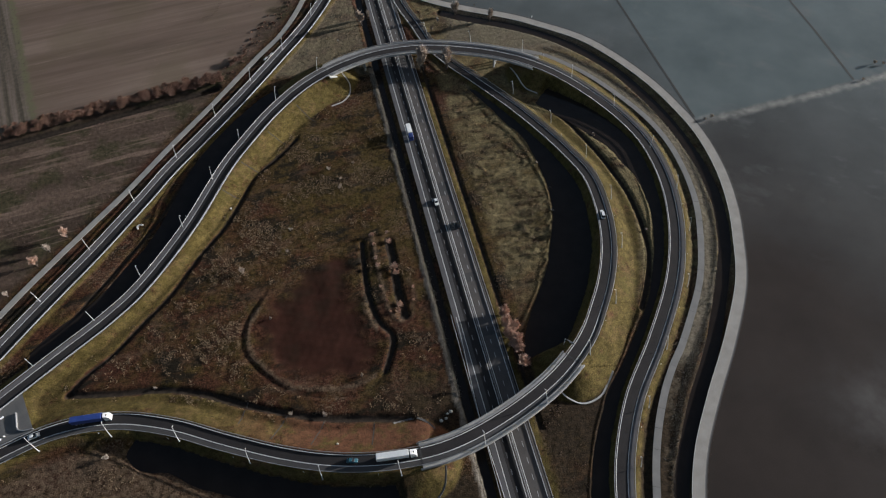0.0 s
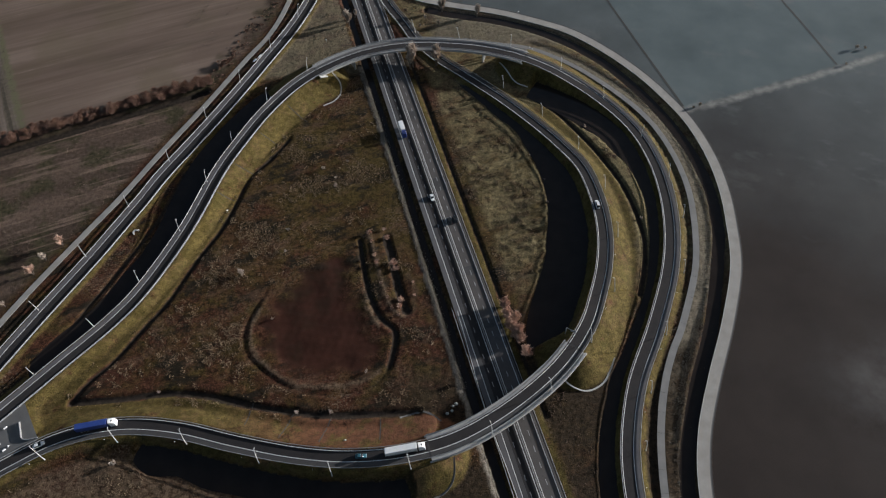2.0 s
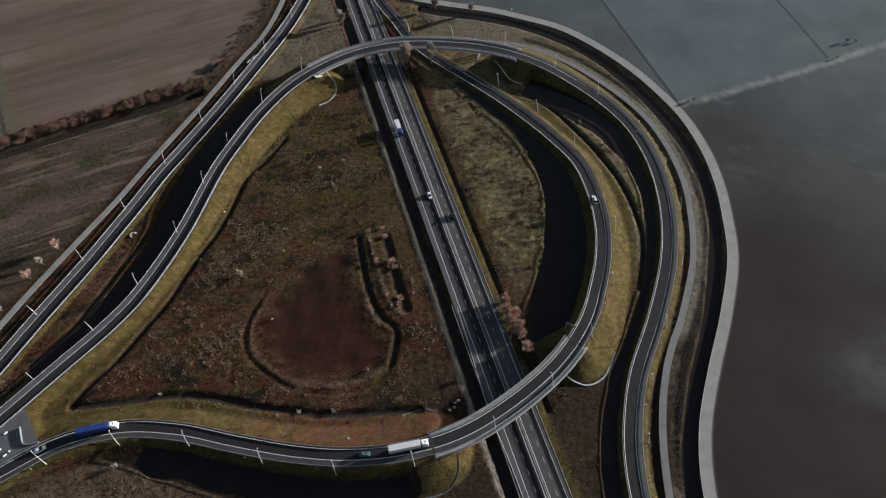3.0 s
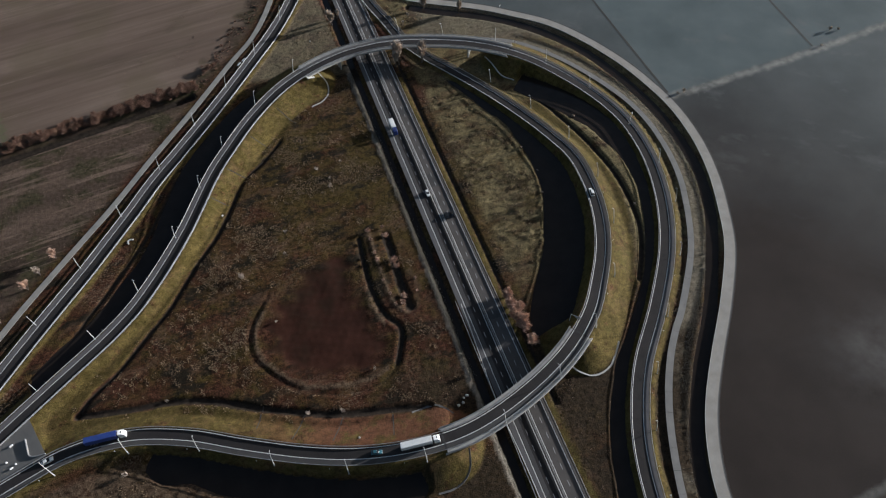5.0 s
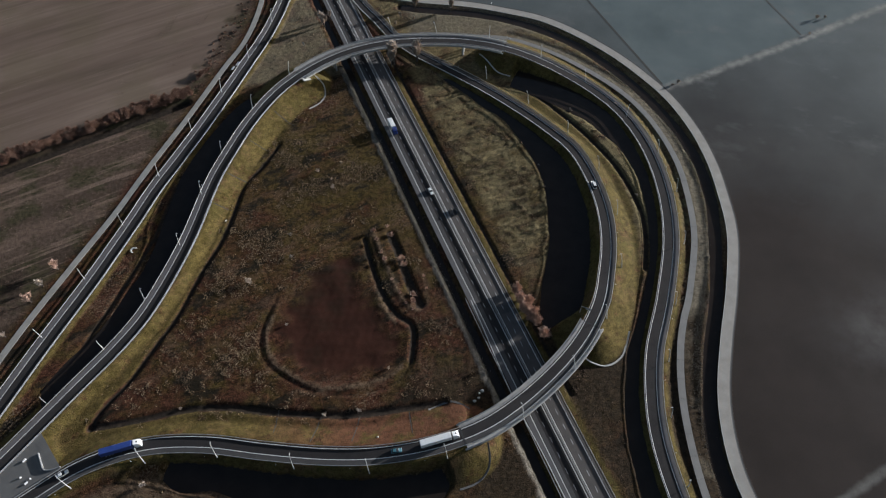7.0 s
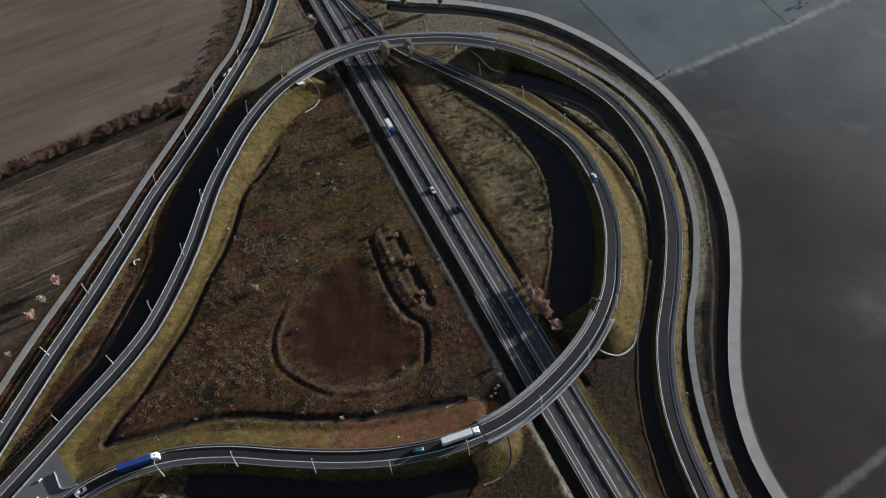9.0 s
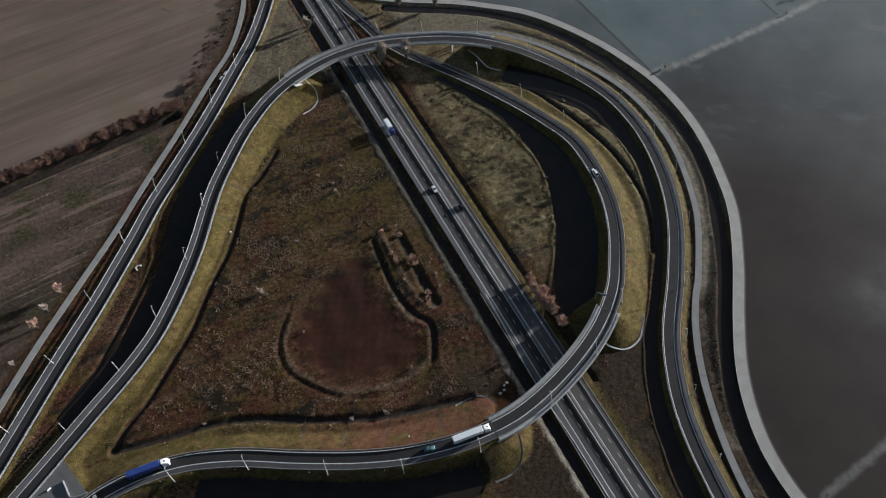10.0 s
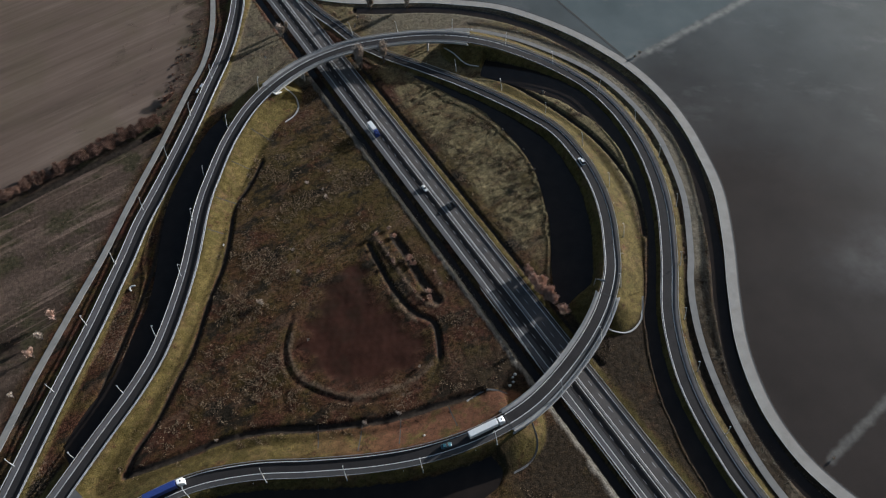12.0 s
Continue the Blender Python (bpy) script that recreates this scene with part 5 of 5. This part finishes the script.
def tussocks(name, label, area, count, seed, tall, material):
    """Many small grass tufts in patches over an area given by a test."""
    r = np.random.RandomState(seed)
    x0, x1, y0, y1, test = area
    x, y = r.uniform(x0, x1, count * 4), r.uniform(y0, y1, count * 4)
    patch = waves(x, y, 31.0, seed) + 0.8 * waves(x, y, 7.0, seed + 1) + r.normal(0, 0.3, len(x))
    for px, py, pr in THICKETS:
        patch += 1.3 * np.exp(-((x - px) ** 2 + 2.2 * (y - py) ** 2) / pr ** 2)
    keep = test(x, y) & (patch > 0.95)
    x, y = x[keep][:count], y[keep][:count]
    z, bk, wt, pd = terrain(x, y)
    keep = (bk < 0.2) & (wt < 0.3)
    for line, half in ((LOOP, 6.5), (RAMP, 6.5), (WEST, 6.5), (SERVICE, 2.6), (CYCLE, 2.4), (OUTER, 4)):
        d, _, _, _ = near(x, y, line, 8)
        keep &= d > half
    keep &= np.abs((x - LANE[0]) * 0.9797 + (y - LANE[1]) * 0.2007 + 3.7) > 11
    x, y, z = x[keep], y[keep], z[keep]
    verts, faces = [], []
    for px, py, pz in zip(x, y, z):
        s = tall * r.uniform(0.5, 1.3)
        for k in range(5):
            a = r.uniform(0, 6.283)
            ca_, sa_ = math.cos(a), math.sin(a)
            b, w = s * r.uniform(0.1, 0.5), s * 0.22
            i = len(verts)
            verts += [(px + ca_ * b * 0.3 - sa_ * w, py + sa_ * b * 0.3 + ca_ * w, pz - 0.08), (px + ca_ * b * 0.3 + sa_ * w, py + sa_ * b * 0.3 - ca_ * w, pz - 0.08), (px + ca_ * b * 2.6, py + sa_ * b * 2.6, pz + s * 0.85)]
            faces.append((i, i + 1, i + 2))
    return tagged(mesh_object(name, verts, faces, material), label, "grass", kind="stuff")


def inside_triangle(x, y):
    off_ = (x - LANE[0]) * 0.9797 + (y - LANE[1]) * 0.2007
    return (off_ < -23) & (polygon(x, y, PIT) < -1) & (near(x, y, RAMP, 200)[2] > 0)


def inside_east(x, y):
    off_ = (x - LANE[0]) * 0.9797 + (y - LANE[1]) * 0.2007
    return (off_ > 13) & (near(x, y, LOOP, 200)[2] < 0)


tussocks("grass_tussocks", "straw-coloured grass tussocks on the rough triangle", (-165, 0, 102, 315, inside_triangle), 46000, 71, 0.4, M_TUFT)
tussocks("grass_tussocks", "pale grass tussocks in the eastern meadow", (0, 62, 130, 312, inside_east), 30000, 72, 0.32, M_TUFT)
tussocks("grass_tussocks", "tall grey grass between the two ramps", (58, 112, 150, 300, lambda x, y: (near(x, y, LOOP, 90)[2] > 0) & (near(x, y, RAMP, 90)[2] > 0) & (near(x, y, LOOP, 90)[0] > 19)), 14000, 78, 0.4, M_TUFT)
tussocks("grass_tussocks", "straw-coloured grass on the southern rough", (-190, -5, 10, 88, lambda x, y: near(x, y, LOOP, 200)[2] > 0), 12000, 73, 0.4, M_TUFT)
tussocks("grass_tussocks", "dense dry reeds between cycle path and water", (20, 142, 10, 366, lambda x, y: (near(x, y, CYCLE, 20)[2] < 0) & (near(x, y, CYCLE, 20)[0] < 9)), 30000, 74, 0.42, M_REED_GREY)
tussocks("grass_tussocks", "brown weeds on the western field edge", (-290, -90, 130, 430, lambda x, y: (near(x, y, SERVICE, 90)[2] < 0) & (near(x, y, SERVICE, 90)[0] < 60)), 12000, 75, 0.4, M_TUFT_BROWN)
tussocks("grass_tussocks", "dry weeds between the northern roads", (-70, 30, 318, 400, lambda x, y: near(x, y, RAMP, 200)[2] < 0), 6000, 76, 0.42, M_TUFT)
tussocks("grass_tussocks", "rough grass beside the southern motorway", (5, 70, 10, 122, lambda x, y: (near(x, y, RAMP, 90)[2] > 0) & (near(x, y, LOOP, 90)[2] > 0)), 5000, 77, 0.38, M_TUFT_BROWN)


def reeds(points, wide, count, seed, label, mat, tall=1.0):
    """A strip of standing reeds along a line."""
    r = np.random.RandomState(seed)
    line = smooth(flat(points), 2.0)
    st = stations(line)
    s = r.uniform(0, st[-1], count)
    o = r.normal(0, wide / 2.4, count)
    nrm = sides(line)
    x = np.interp(s, st, line[:, 0]) + np.interp(s, st, nrm[:, 0]) * o
    y = np.interp(s, st, line[:, 1]) + np.interp(s, st, nrm[:, 1]) * o
    z = terrain(x, y)[0]
    verts, faces = [], []
    for px, py, pz in zip(x, y, z):
        h = r.uniform(0.6, 1.5) * tall
        for k in range(4):
            a = r.uniform(0, 6.283)
            i = len(verts)
            w = 0.08 + 0.08 * h
            verts += [(px - math.sin(a) * w, py + math.cos(a) * w, pz - 0.1), (px + math.sin(a) * w, py - math.cos(a) * w, pz - 0.1), (px + math.cos(a) * 0.5 * h, py + math.sin(a) * 0.5 * h, pz + h)]
            faces.append((i, i + 1, i + 2))
    return tagged(mesh_object("reeds", verts, faces, mat), label, "reeds", kind="stuff")


reeds([(145, 269), (183, 278), (241, 294), (290, 309), (360, 330)], 5.0, 2600, 81, "pale dry reeds in the strip between fields", M_REED, 0.1)
reeds([(104, 29), (140, 41), (200, 62), (260, 82)], 2.6, 1400, 82, "brownish dry reeds along the field ditch", M_TUFT_BROWN, 0.1)
reeds([(-38.7, 318), (-26, 262), (-14, 203), (-5, 160)], 2.0, 5600, 83, "bleached reeds along the motorway ditch", M_REED, 0.45)
reeds([(-5, 160), (4.8, 112)], 1.8, 1600, 85, "bleached reeds along the motorway ditch", M_REED, 0.45)

bank_line = shifted(OUTER, 4.9)
reeds([tuple(q[:2]) for q in bank_line[6:-6:8]], 1.0, 2600, 86, "dark dry reeds on the bank of the ditch", M_TUFT_BROWN, 0.4)
bank_line = shifted(OUTER, -3.2)
reeds([tuple(q[:2]) for q in bank_line[4:-6:8]], 0.5, 1800, 88, "low dark grass on the field side of the road", M_TUFT_BROWN, 0.12)
bank_line = shifted(CYCLE, -7.2)
reeds([tuple(q[:2]) for q in bank_line[14:-6:8]], 2.6, 6000, 87, "greyish dry reeds between cycle path and ditch", M_REED_GREY, 0.4)

for pts in ([(143, 272), (131, 327), (118, 388), (100, 470)], [(242, 298), (236, 340), (229, 380)]):
    tagged(sweep("field_ditch", smooth(flat(pts, 0.54)), [(-0.55, 0.03), (-0.15, 0.02), (0.15, 0.02), (0.55, 0.03), (0.55, -0.2), (-0.55, -0.2)], M_GUTTER), "narrow dark ditch between bare fields", "ditch", kind="structure")

# water in the ponds and ditches
for ring, lab in zip(PONDS, ("dark still water of the crescent pond inside the loop ramp", "long dark pond along the foot of the curving ramp", "narrow dark pond between slip road and ramp", "dark pond below the embankment of the loop ramp")):
    bm = bmesh.new()
    shore = [bm.verts.new((x, y, -0.42)) for x, y, _ in ring[:-1]]
    bm.faces.new(shore)
    bmesh.ops.recalc_face_normals(bm, faces=bm.faces)
    if bm.faces[0].normal.z < 0:
        bmesh.ops.reverse_faces(bm, faces=bm.faces)
    bmesh.ops.triangulate(bm, faces=bm.faces)
    tagged(part("pond_water", bm, M_WATER, None), lab, "water", kind="structure")
water_line = SERVICE_DITCH.copy()
water_line[:, 2] = -0.55
tagged(sweep("ditch_water", water_line, slab(-2.5, 2.5, 0.0, -0.3), M_WATER), "dark still water in the ditch beside the service road", "water", kind="structure")
water_line = DITCHES[6][0].copy()
water_line[:, 2] = -0.5
tagged(sweep("ditch_water", water_line, slab(-3.6, 3.6, 0.0, -0.3), M_WATER), "dark still water in the ditch beside the pale road", "water", kind="structure")
water_line = mway(-17.5)
water_line[:, 2] = -1.15
tagged(sweep("ditch_water", water_line, slab(-2.3, 2.3, 0.0, -0.3), M_WATER), "dark still water in the motorway ditch", "water", kind="structure")
